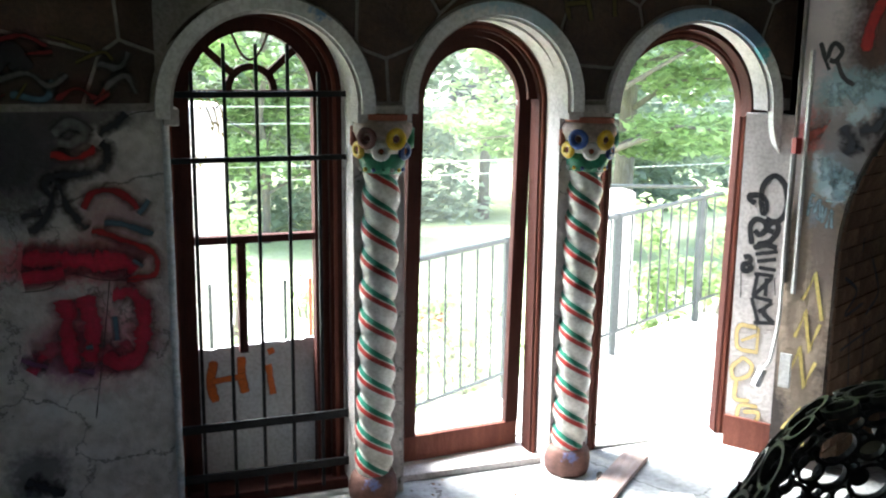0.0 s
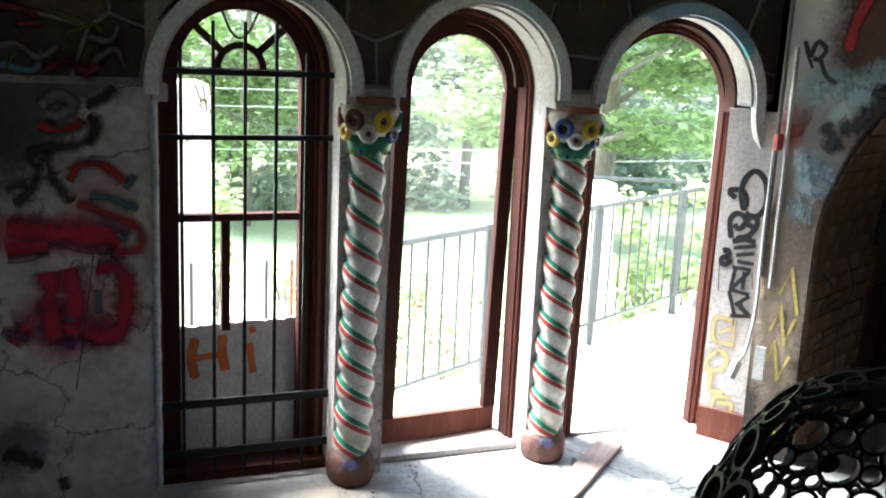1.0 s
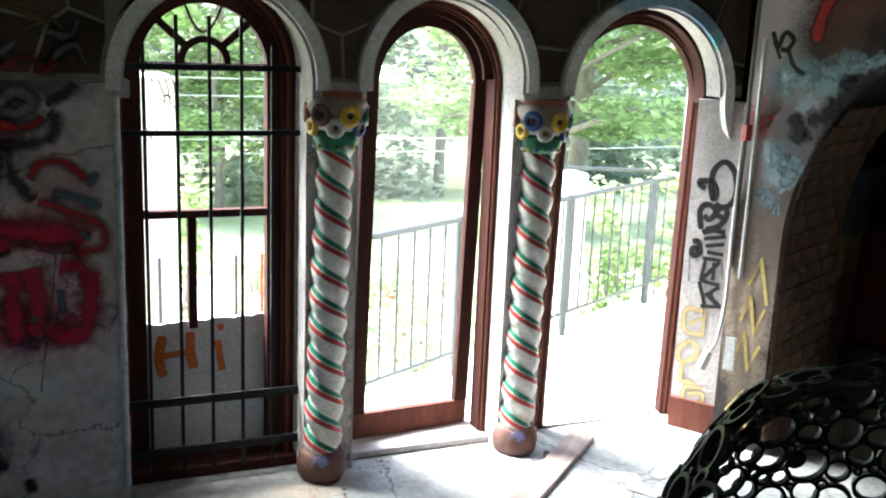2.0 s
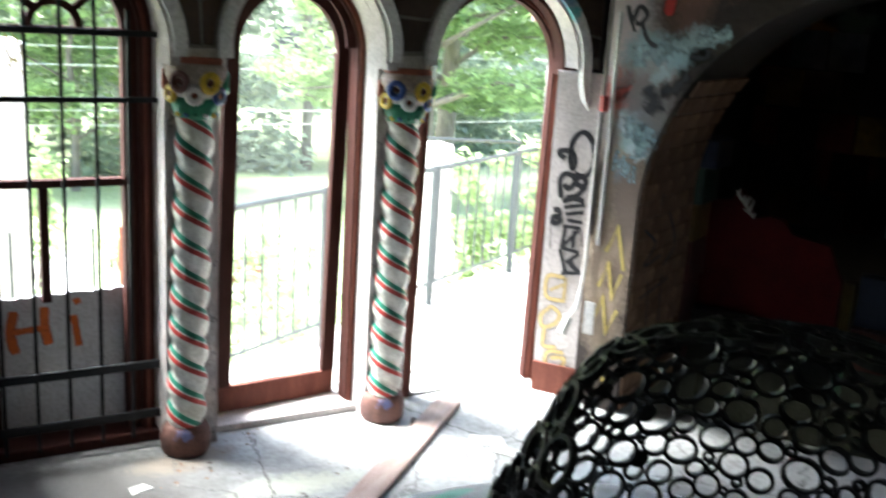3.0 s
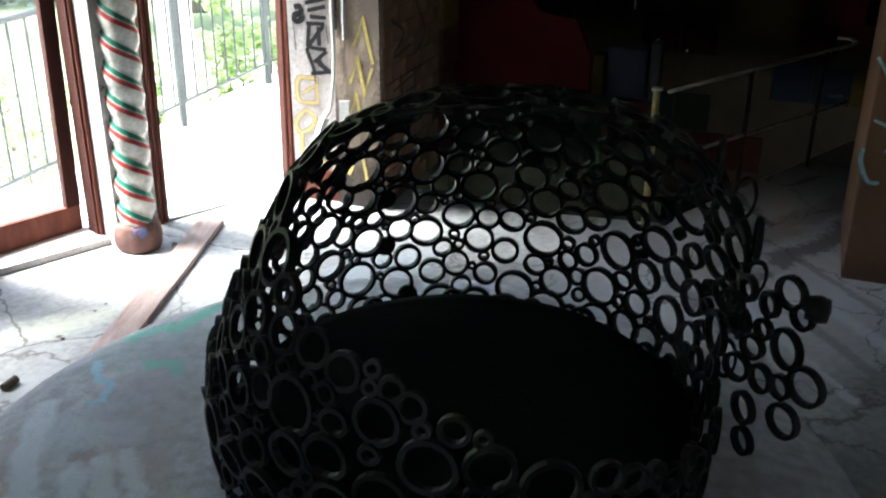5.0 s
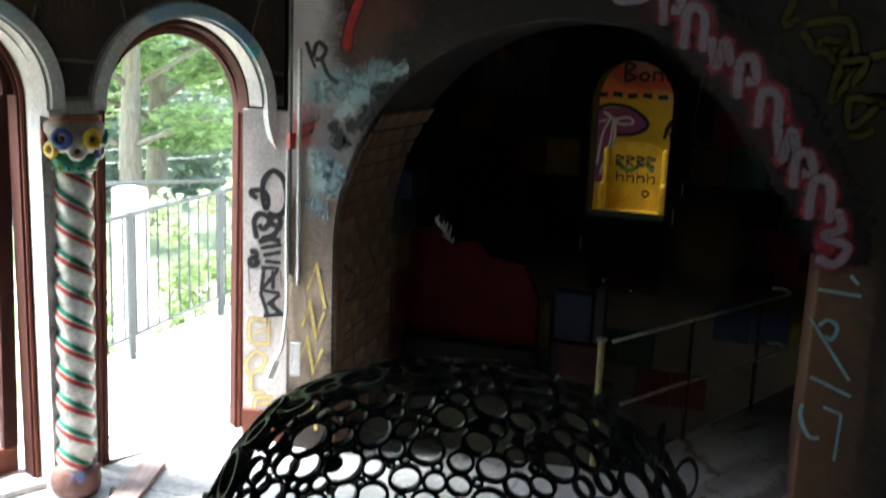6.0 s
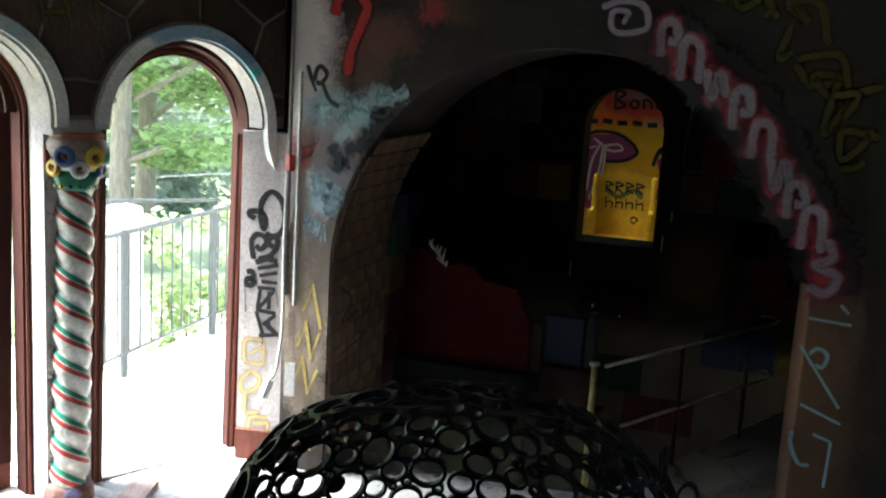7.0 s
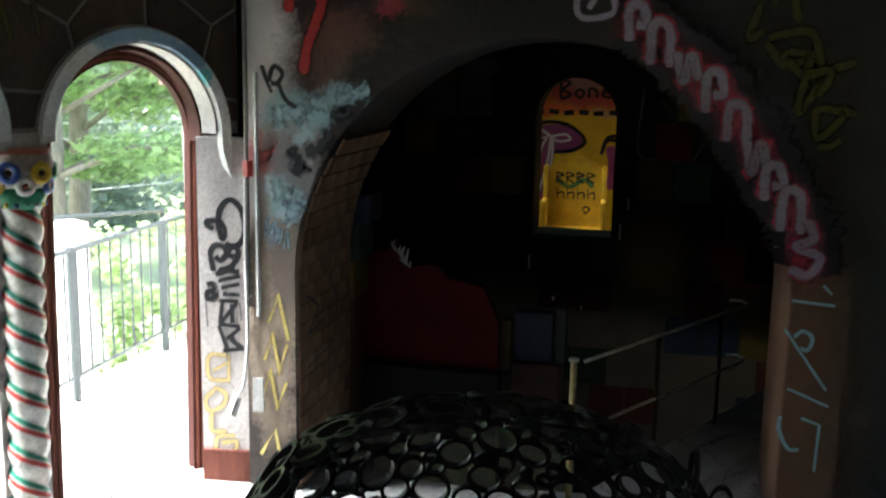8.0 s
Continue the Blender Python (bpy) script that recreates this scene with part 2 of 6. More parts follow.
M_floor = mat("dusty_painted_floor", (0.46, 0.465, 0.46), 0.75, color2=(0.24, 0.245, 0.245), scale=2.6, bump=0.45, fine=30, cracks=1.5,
              colour_spots=[((1.55, 3.7, 0), (0.28, 0.1, 1), (0.62, 0.64, 0.5), 0.6), ((2.9, 3.2, 0), (0.35, 0.2, 1), (0.36, 0.4, 0.43), 0.7), ((2.0, 3.95, 0), (0.3, 0.2, 1), (0.56, 0.55, 0.52), 0.6), ((1.2, 3.2, 0), (0.4, 0.25, 1), (0.42, 0.44, 0.46), 0.6), ((1.45, 3.15, 0), (0.25, 0.08, 1), (0.66, 0.66, 0.64), 0.7),
                      # Broad pale, grey and dark patches put light and shade into the floor.
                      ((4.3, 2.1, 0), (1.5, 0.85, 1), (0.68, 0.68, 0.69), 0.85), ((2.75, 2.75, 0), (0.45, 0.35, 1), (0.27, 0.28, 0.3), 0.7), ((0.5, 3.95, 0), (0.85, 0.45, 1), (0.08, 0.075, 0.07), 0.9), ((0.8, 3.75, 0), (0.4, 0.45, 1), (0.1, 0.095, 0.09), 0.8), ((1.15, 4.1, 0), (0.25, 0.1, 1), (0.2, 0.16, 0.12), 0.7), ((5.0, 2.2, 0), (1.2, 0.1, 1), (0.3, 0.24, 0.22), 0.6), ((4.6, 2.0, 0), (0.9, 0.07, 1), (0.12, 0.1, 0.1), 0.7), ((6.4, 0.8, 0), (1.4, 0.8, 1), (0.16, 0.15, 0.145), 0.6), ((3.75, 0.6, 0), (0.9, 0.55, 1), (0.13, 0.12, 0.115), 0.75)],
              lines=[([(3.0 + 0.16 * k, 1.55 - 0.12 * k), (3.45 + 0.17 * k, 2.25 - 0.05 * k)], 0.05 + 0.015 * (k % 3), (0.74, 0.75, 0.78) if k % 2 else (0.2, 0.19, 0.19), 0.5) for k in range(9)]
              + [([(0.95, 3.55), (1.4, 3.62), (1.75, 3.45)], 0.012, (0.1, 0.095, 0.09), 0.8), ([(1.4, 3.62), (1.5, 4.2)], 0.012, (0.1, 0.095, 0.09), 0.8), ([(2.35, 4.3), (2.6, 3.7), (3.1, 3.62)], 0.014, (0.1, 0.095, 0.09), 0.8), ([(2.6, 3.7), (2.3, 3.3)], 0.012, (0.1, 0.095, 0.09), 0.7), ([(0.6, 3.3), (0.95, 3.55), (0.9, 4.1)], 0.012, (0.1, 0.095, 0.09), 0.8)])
M_rings = mat("black_painted_steel", (0.02, 0.02, 0.019), 0.48, 0.25, var=0.4, scale=14, bump=0.3)
M_seat = mat("black_hide", (0.006, 0.006, 0.006), 0.95, var=0.3, scale=8, bump=0.3)
M_brick = mat("grimy_brick", (0.3, 0.185, 0.125), 0.9, var=0.35, scale=5, bump=0.6, island=0.15)
# Unseen ceiling and side walls kept pale so they bounce light into the room.
M_ceiling = mat("pale_ceiling", (0.5, 0.47, 0.44), 0.9, var=0.3, scale=2, bump=0.4)
M_sidewall = mat("side_plaster", (0.55, 0.51, 0.48), 0.9, var=0.2, scale=2, bump=0.5)
# Inner walls, ceiling and pit set near-black; unlit gloom put into the colour.
M_darkwall = mat("darkened_wall", (0.045, 0.04, 0.04), 0.85, var=0.35, scale=1.6, bump=0.4)
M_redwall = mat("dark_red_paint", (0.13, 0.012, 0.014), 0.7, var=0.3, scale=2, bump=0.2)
# Block paints darkened to hold the inner room's shade; DIM is a darker copy.
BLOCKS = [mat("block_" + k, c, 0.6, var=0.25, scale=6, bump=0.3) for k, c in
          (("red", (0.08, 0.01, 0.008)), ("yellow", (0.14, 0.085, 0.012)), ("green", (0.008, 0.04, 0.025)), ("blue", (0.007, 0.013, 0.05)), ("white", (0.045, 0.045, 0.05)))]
DIM = [mat("shaded_block_" + k, c, 0.8, var=0.3, scale=6, bump=0.3) for k, c in (("red", (0.03, 0.006, 0.006)), ("yellow", (0.045, 0.026, 0.006)), ("green", (0.006, 0.012, 0.009)), ("blue", (0.006, 0.009, 0.026)))]
M_terracotta = mat("terracotta", (0.4, 0.13, 0.08), 0.8, var=0.25, scale=10, bump=0.3)
M_colbase = mat("column_base_paint", (0.17, 0.08, 0.06), 0.8, color2=(0.09, 0.04, 0.036), scale=10, bump=0.5, colour_spots=[((-0.04, -0.1, 0.09), (0.04, 0.06, 0.035), (0.12, 0.16, 0.35), 0.8)])
M_beige = mat("beige_plaster", (0.58, 0.46, 0.38), 0.7, var=0.4, scale=12, bump=0.3)
M_greenp = mat("green_enamel", (0.03, 0.25, 0.13), 0.4, var=0.25, scale=14, bump=0.2)
M_bluep = mat("blue_enamel", (0.03, 0.08, 0.3), 0.4, var=0.25, scale=14, bump=0.2)
M_yellowp = mat("yellow_enamel", (0.75, 0.5, 0.03), 0.4, var=0.15, scale=14, bump=0.2)
M_shaft = mat("shaft_white_paint", (0.8, 0.8, 0.76), 0.45, color2=(0.52, 0.5, 0.43), scale=6, bump=0.25)
M_stripe_red = mat("stripe_red", (0.5, 0.05, 0.04), 0.5, var=0.2, scale=12, bump=0.15)
M_stripe_green = mat("stripe_green", (0.03, 0.25, 0.16), 0.5, var=0.2, scale=12, bump=0.15)
M_grass = mat("grass", (0.27, 0.33, 0.16), 0.95, color2=(0.36, 0.38, 0.25), scale=0.6, bump=0.5, fine=12)
# Leaf colours lifted far above real foliage; glare and haze sit in them.
M_leaf = mat("broad_leaves", (0.44, 0.56, 0.3), 0.6, color2=(0.35, 0.46, 0.22), scale=0.8, bump=0, island=0.4, trans=0.7)
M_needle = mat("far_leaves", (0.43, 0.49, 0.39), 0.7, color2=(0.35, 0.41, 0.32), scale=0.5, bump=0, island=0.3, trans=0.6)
M_bark = mat("bark", (0.3, 0.26, 0.23), 0.95, var=0.3, scale=8, bump=0.8, stretch=(3, 3, 0.6))
M_stucco = mat("white_stucco", (0.78, 0.76, 0.74), 0.85, var=0.08, scale=4, bump=0.4)
M_pinkstucco = mat("pink_brick_paint", (0.7, 0.42, 0.36), 0.85, var=0.15, scale=6, bump=0.4)
M_roof = mat("dark_shingle", (0.06, 0.06, 0.065), 0.9, var=0.3, scale=4, bump=0.4)
M_junk = mat("rusty_tube", (0.07, 0.045, 0.03), 0.7, 0.3, var=0.3, scale=20, bump=0.3)
M_paper = mat("scrap_paper", (0.75, 0.74, 0.7), 0.8, var=0.1, bump=0.1)


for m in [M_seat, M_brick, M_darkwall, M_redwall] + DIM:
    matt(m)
for m in (M_wood, M_wood_worn):
    matt(m, 0.2)


# ---- building helpers ----
def obj_from(bm, name, material, parent=None, label="", smooth=False, m=None):
    me = bpy.data.meshes.new(name)
    if smooth:
        for f in bm.faces:
            f.smooth = True
    bm.to_mesh(me)
    bm.free()
    for mm in (material if isinstance(material, (list, tuple)) else [material]):
        me.materials.append(mm)
    ob = new(name, me)
    if parent is not None:
        ob.parent = parent
    if m is not None:
        ob.matrix_basis = m
    if label:
        ob["label"] = label
    return ob


def part(name, bm, material, parent, label="", smooth=False, m=None):
    return obj_from(bm, name, material, parent, label, smooth, m)


def thing(name, label, category, group="", m=None, kind=""):
    ob = new(name)
    ob.empty_display_size = 0.1
    if m is not None:
        ob.matrix_basis = m
    return tagged(ob, label, category, group, kind)


def structure(name, bm, material, label, category, m=None, smooth=False):
    return tagged(obj_from(bm, name, material, None, "", smooth, m), label, category, kind="structure")


def box(bm, x0, x1, y0, y1, z0, z1, bevel=0.0):
    vs = [bm.verts.new((x, y, z)) for x in (x0, x1) for y in (y0, y1) for z in (z0, z1)]
    fs = [bm.faces.new([vs[i] for i in q]) for q in ((0, 1, 3, 2), (4, 6, 7, 5), (0, 4, 5, 1), (2, 3, 7, 6), (0, 2, 6, 4), (1, 5, 7, 3))]
    if bevel:
        es = list({e for f in fs for e in f.edges})
        bmesh.ops.bevel(bm, geom=es, offset=bevel, segments=2, affect='EDGES', profile=0.6)
    return bm


def cube(x0, x1, y0, y1, z0, z1, bevel=0.0):
    return box(bmesh.new(), x0, x1, y0, y1, z0, z1, bevel)


def tube(bm, pts, r, seg=10, closed=False):
    """A round bar along points."""
    pts = [Vector(q) for q in pts]
    rings = []
    up = Vector((0.13, 0.31, 0.94))
    n = len(pts)
    for i, q in enumerate(pts):
        a = pts[(i - 1) % n] if (closed or i) else q
        b = pts[(i + 1) % n] if (closed or i < n - 1) else q
        d = (b - a).normalized()
        s = d.cross(up)
        if s.length < 1e-3:
            s = d.cross(Vector((1, 0, 0)))
        s.normalize()
        w = s.cross(d)
        rr = r[i] if isinstance(r, (list, tuple)) else r
        rings.append([bm.verts.new(q + rr * (math.cos(k * math.tau / seg) * s + math.sin(k * math.tau / seg) * w)) for k in range(seg)])
    for i in range(n if closed else n - 1):
        a, b = rings[i], rings[(i + 1) % n]
        for k in range(seg):
            bm.faces.new((a[k], a[(k + 1) % seg], b[(k + 1) % seg], b[k]))
    if not closed:
        bm.faces.new(rings[0][::-1])
        bm.faces.new(rings[-1])
    return bm


def lathe(prof, seg=40, wobble=0.0):
    """A turned body from (radius, height) pairs."""
    bm = bmesh.new()
    rings = []
    for r, z in prof:
        ring = []
        for k in range(seg):
            a = k * math.tau / seg
            rr = r * (1 + wobble * noise.noise((3 * math.cos(a), 3 * math.sin(a), z * 9)))
            ring.append(bm.verts.new((rr * math.cos(a), rr * math.sin(a), z)))
        rings.append(ring)
    for a, b in zip(rings, rings[1:]):
        for k in range(seg):
            bm.faces.new((a[k], a[(k + 1) % seg], b[(k + 1) % seg], b[k]))
    bm.faces.new(rings[0][::-1])
    bm.faces.new(rings[-1])
    return bm


def torus(bm, R, r, m=None, seg=20, sub=8):
    vs = []
    for i in range(seg):
        a = i * math.tau / seg
        row = []
        for j in range(sub):
            b = j * math.tau / sub
            v = Vector(((R + r * math.cos(b)) * math.cos(a), (R + r * math.cos(b)) * math.sin(a), r * math.sin(b)))
            row.append(bm.verts.new(m @ v if m is not None else v))
        vs.append(row)
    for i in range(seg):
        for j in range(sub):
            bm.faces.new((vs[i][j], vs[(i + 1) % seg][j], vs[(i + 1) % seg][(j + 1) % sub], vs[i][(j + 1) % sub]))
    return bm


def head(o, x):
    xa, xb, sill, spring, rise = o[:5]
    c, h = (xa + xb) / 2, (xb - xa) / 2
    return spring + rise * math.sqrt(max(0.0, 1 - ((x - c) / h) ** 2))


def holed_wall(x0, x1, z0, z1, y0, y1, openings, seg=28):
    """A wall along x with arched openings (from x, to x, sill, spring, rise) that go through it."""
    bm = bmesh.new()

    def quad(*q):
        bm.faces.new([bm.verts.new(v) for v in q])

    edges = [x0]
    spans = []
    for o in sorted(openings):
        spans.append((edges[-1], o[0], None))
        c, h = (o[0] + o[1]) / 2, (o[1] - o[0]) / 2
        xs = [c - h * math.cos(math.pi * i / seg) for i in range(seg + 1)]
        spans += [(a, b, o) for a, b in zip(xs, xs[1:])]
        edges.append(o[1])
    spans.append((edges[-1], x1, None))
    for a, b, o in spans:
        if b - a < 1e-6:
            continue
        if o is None:
            quad((a, y0, z0), (b, y0, z0), (b, y0, z1), (a, y0, z1))
            quad((a, y1, z0), (a, y1, z1), (b, y1, z1), (b, y1, z0))
        else:
            ha, hb = head(o, a), head(o, b)
            quad((a, y0, ha), (b, y0, hb), (b, y0, z1), (a, y0, z1))
            quad((a, y1, ha), (a, y1, z1), (b, y1, z1), (b, y1, hb))
            quad((a, y0, ha), (a, y1, ha), (b, y1, hb), (b, y0, hb))
            if o[2] > z0:
                quad((a, y0, z0), (b, y0, z0), (b, y0, o[2]), (a, y0, o[2]))
                quad((a, y1, z0), (a, y1, o[2]), (b, y1, o[2]), (b, y1, z0))
                quad((a, y0, o[2]), (b, y0, o[2]), (b, y1, o[2]), (a, y1, o[2]))
        quad((a, y0, z1), (b, y0, z1), (b, y1, z1), (a, y1, z1))
    for o in openings:
        quad((o[0], y0, o[2]), (o[0], y1, o[2]), (o[0], y1, o[3]), (o[0], y0, o[3]))
        quad((o[1], y0, o[2]), (o[1], y0, o[3]), (o[1], y1, o[3]), (o[1], y1, o[2]))
    quad((x0, y0, z0), (x0, y0, z1), (x0, y1, z1), (x0, y1, z0))
    quad((x1, y0, z0), (x1, y1, z0), (x1, y1, z1), (x1, y0, z1))
    bmesh.ops.remove_doubles(bm, verts=bm.verts, dist=1e-5)
    return bm


def arch_bar(xc, ra, rb, y0, y1, spring, z_left, z_right, rise=1.0, seg=36, taper=False):
    """A bar of rectangular section that follows an arch between radii ra and rb, with straight legs down to z_left and z_right."""
    bm = bmesh.new()
    st = []
    if z_left is not None:
        st.append((-ra, z_left, -rb, z_left))
    for i in range(seg + 1):
        a = math.pi - math.pi * i / seg
        st.append((ra * math.cos(a), spring + rise * ra * math.sin(a), rb * math.cos(a), spring + rise * rb * math.sin(a)))
    if z_right is not None:
        if taper:
            for k in range(1, 9):
                u = k / 8
                z = spring + (z_right - spring) * u
                st.append((ra + (rb - ra) * u ** 2, z, rb + 0.05 * u * u, z - 0.001))
        else:
            st.append((ra, z_right, rb, z_right))
    rows = [[bm.verts.new((xc + q[0], y0, q[1])), bm.verts.new((xc + q[2], y0, q[3])), bm.verts.new((xc + q[2], y1, q[3])), bm.verts.new((xc + q[0], y1, q[1]))] for q in st]
    for a, b in zip(rows, rows[1:]):
        for k in range(4):
            bm.faces.new((a[k], b[k], b[(k + 1) % 4], a[(k + 1) % 4]))
    bm.faces.new(rows[0])
    bm.faces.new(rows[-1][::-1])
    bmesh.ops.recalc_face_normals(bm, faces=bm.faces)
    return bm


def smooth_line(pts, n=8):
    """Points on a Catmull-Rom curve."""
    pts = [Vector(q) for q in pts]
    if len(pts) < 3:
        return pts
    ext = [2 * pts[0] - pts[1]] + pts + [2 * pts[-1] - pts[-2]]
    out = []
    for i in range(1, len(ext) - 2):
        a, b, c, d = ext[i - 1:i + 3]
        for k in range(n):
            t = k / n
            out.append(0.5 * ((2 * b) + (c - a) * t + (2 * a - 5 * b + 4 * c - d) * t * t + (3 * b - a - 3 * c + d) * t ** 3))
    out.append(pts[-1])
    return out


def strokes(lines, width, th=0.002, rough=0.12, curve=True):
    """Flat painted strokes in the xz plane, facing -y, a little proud of it."""
    bm = bmesh.new()
    uv = bm.loops.layers.uv.new("across")
    for li, line in enumerate(lines):
        pts = [Vector((q[0], q[1])) for q in line]
        if curve:
            pts = [Vector((q.x, q.y)) for q in smooth_line([(q.x, q.y, 0) for q in pts])]
        n = len(pts)
        y = -th - 0.0004 * li
        left, right = [], []
        for i, q in enumerate(pts):
            d = (pts[min(i + 1, n - 1)] - pts[max(i - 1, 0)])
            if d.length < 1e-6:
                d = Vector((1, 0))
            d.normalize()
            s = Vector((-d.y, d.x))
            w = width / 2 * (1 + rough * noise.noise((q.x * 40, q.y * 40, li)))
            if i in (0, n - 1):
                w *= 0.7
            left.append(bm.verts.new((q.x + s.x * w, y, q.y + s.y * w)))
            right.append(bm.verts.new((q.x - s.x * w, y, q.y - s.y * w)))
        for i in range(n - 1):
            f = bm.faces.new((left[i], right[i], right[i + 1], left[i + 1]))
            for lp, u in zip(f.loops, (0.0, 1.0, 1.0, 0.0)):
                lp[uv].uv = (u, i / n)
    bmesh.ops.recalc_face_normals(bm, faces=bm.faces)
    for f in bm.faces:
        if f.normal.y > 0:
            f.normal_flip()
    return bm

# ---- the rooms ----
MA = pose(3.30, 4.02, 0, 0, 0, -63.24)      # along the great arch's wall, y runs into the room behind it
MP = pose(3.17, 4.26, 0, 0, 0, -55.71)      # the splayed panel beside the open doorway
YW, YS, YB = 4.24, 4.15, 4.58               # arcade: pier face, spandrel face, outer face
TOP = 3.1

# floor: one sheet for both rooms, cut back along the railing, with the low pit beyond it
bm = bmesh.new()
vs = [bm.verts.new((x, y, 0)) for x, y in ((-3.3, -2.8), (9.5, -2.8), (9.5, 2.68), (4.35, 2.68), (4.0, 3.2), (3.45, 4.72), (-3.3, 4.72))]
f = bm.faces.new(vs)
r = bmesh.ops.extrude_face_region(bm, geom=[f])
bmesh.ops.translate(bm, verts=[v for v in r["geom"] if isinstance(v, bmesh.types.BMVert)], vec=(0, 0, -0.15))
bmesh.ops.recalc_face_normals(bm, faces=bm.faces)
floor = structure("floor", bm, M_floor, "dusty pale painted concrete floor with scuffs, cracks and painted-in shade", "floor")
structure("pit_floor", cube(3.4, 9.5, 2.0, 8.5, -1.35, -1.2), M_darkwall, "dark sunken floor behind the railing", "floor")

# the arcade wall: pier layer and the spandrel layer carried by the columns
M_leftwall = mat("graffiti_plaster", (0.7, 0.65, 0.63), 0.9, var=0.2, scale=5.5, bump=1.7, fine=20, cracks=1.3, colour_spots=[
    ((-0.25, 4.24, 0.3), (0.12, 1, 0.12), (0.05, 0.05, 0.06), 0.7), ((-0.3, 4.24, 1.5), (0.2, 1, 0.2), (0.09, 0.1, 0.13), 0.6), ((-0.5, 4.24, 1.9), (0.5, 1, 0.5), (0.03, 0.025, 0.03), 0.8),
    ((-0.3, 4.24, 1.66), (0.32, 1, 0.2), (0.035, 0.035, 0.042), 0.85), ((-0.02, 4.24, 1.82), (0.24, 1, 0.1), (0.05, 0.04, 0.045), 0.8),
    ((-0.15, 4.24, 1.2), (0.3, 1, 0.09), (0.5, 0.04, 0.08), 0.75), ((0.0, 4.24, 0.85), (0.24, 1, 0.2), (0.5, 0.1, 0.14), 0.55), ((0.1, 4.24, 1.3), (0.16, 1, 0.2), (0.42, 0.22, 0.22), 0.6), ((-0.1, 4.24, 0.55), (0.2, 1, 0.06), (0.68, 0.66, 0.64), 0.7), ((-0.06, 4.24, 0.78), (0.25, 1, 0.06), (0.2, 0.08, 0.2), 0.5)])
O1, O2 = (0.315, 1.11, 0.0, 1.88, 0.395), (1.335, 2.115, 0.0, 1.83, 0.39)
O3 = (2.325, 3.33, 0.0, 1.80, 0.47)
wall_arcade = structure("wall_arcade", holed_wall(-3.2, 3.34, 0, TOP, YW, YB, [O1, O2, O3]), M_leftwall,
                        "plaster arcade wall with three round-arched openings and spray graffiti", "wall")
S1, S2, S3 = (0.275, 1.165, 1.80, 1.84, 0.44), (1.315, 2.155, 1.80, 1.86, 0.42), (2.305, 3.265, 1.80, 1.80, 0.475)
# spandrel layer stands on the capitals; its foot steps down between the arches
bm = holed_wall(0.30, 3.345, 1.80, TOP, YS, YW - 0.002, [S1, S2, S3])
spandrel = part("spandrel", bm, M_mortar, wall_arcade, "pale mortar bed of the arcade spandrels")
part("spandrel", cube(-3.2, 0.30, YS + 0.03, YW - 0.002, 1.83, TOP), M_mortar, wall_arcade)


def voronoi_stones(x0, x1, z0, z1, step, rng, circles, gap):
    """Irregular flat stones between arches: cells of a jittered lattice, drawn in by half the joint."""
    seeds = []
    nz = int((z1 - z0) / step) + 3
    for j in range(-1, nz):
        for i in range(-1, int((x1 - x0) / step) + 3):
            seeds.append(Vector((x0 + (i + 0.5 * (j % 2)) * step + rng.uniform(-0.3, 0.3) * step, z0 + j * step + rng.uniform(-0.3, 0.3) * step)))
    out = []
    for s in seeds:
        if not (x0 - 0.2 < s.x < x1 + 0.2 and z0 - 0.2 < s.y < z1 + 0.2):
            continue
        poly = [Vector((x0, z0)), Vector((x1, z0)), Vector((x1, z1)), Vector((x0, z1))]
        for o in seeds:
            if o is s or (o - s).length > 3 * step:
                continue
            d = (o - s).normalized()
            lim = (o - s).length / 2 - gap / 2
            nxt = []
            for a, b in zip(poly, poly[1:] + poly[:1]):
                da, db = (a - s).dot(d) - lim, (b - s).dot(d) - lim
                if da <= 0:
                    nxt.append(a)
                if da * db < 0:
                    nxt.append(a + (b - a) * (da / (da - db)))
            poly = nxt
            if len(poly) < 3:
                break
        if len(poly) < 3:
            continue
        fine = []
        for a, b in zip(poly, poly[1:] + poly[:1]):
            k = max(1, int((b - a).length / 0.03))
            fine += [a + (b - a) * (i / k) for i in range(k)]
        pts, inside = [], 0
        for q in fine:
            q = q.copy()
            for c, R, zc in circles:
                e = Vector((q.x - c, q.y - zc))
                if q.y < zc and abs(q.x - c) < R:
                    inside += 1
                    q.x = c + math.copysign(R, q.x - c)
                elif e.length < R:
                    inside += 1
                    q = Vector((c, zc)) + e.normalized() * R
            if not pts or (q - pts[-1]).length > 0.004:
                pts.append(q)
        area = abs(sum(a.x * b.y - b.x * a.y for a, b in zip(pts, pts[1:] + pts[:1]))) / 2
        if inside < 0.8 * len(fine) and area > 0.002 and len(pts) > 2:
            out.append(pts)
    return out


def stone_mesh(pts, y, proud):
    bm = bmesh.new()
    c = sum(pts, Vector((0, 0))) / len(pts)
    back = [bm.verts.new((q.x, y, q.y)) for q in pts]
    front = [bm.verts.new((c.x + (q.x - c.x) * 0.97, y - proud, c.y + (q.y - c.y) * 0.97)) for q in pts]
    bm.faces.new(front)
    for i in range(len(pts)):
        j = (i + 1) % len(pts)
        bm.faces.new((back[i], back[j], front[j], front[i]))
    bmesh.ops.recalc_face_normals(bm, faces=bm.faces)
    return bm


rng = random.Random(5)
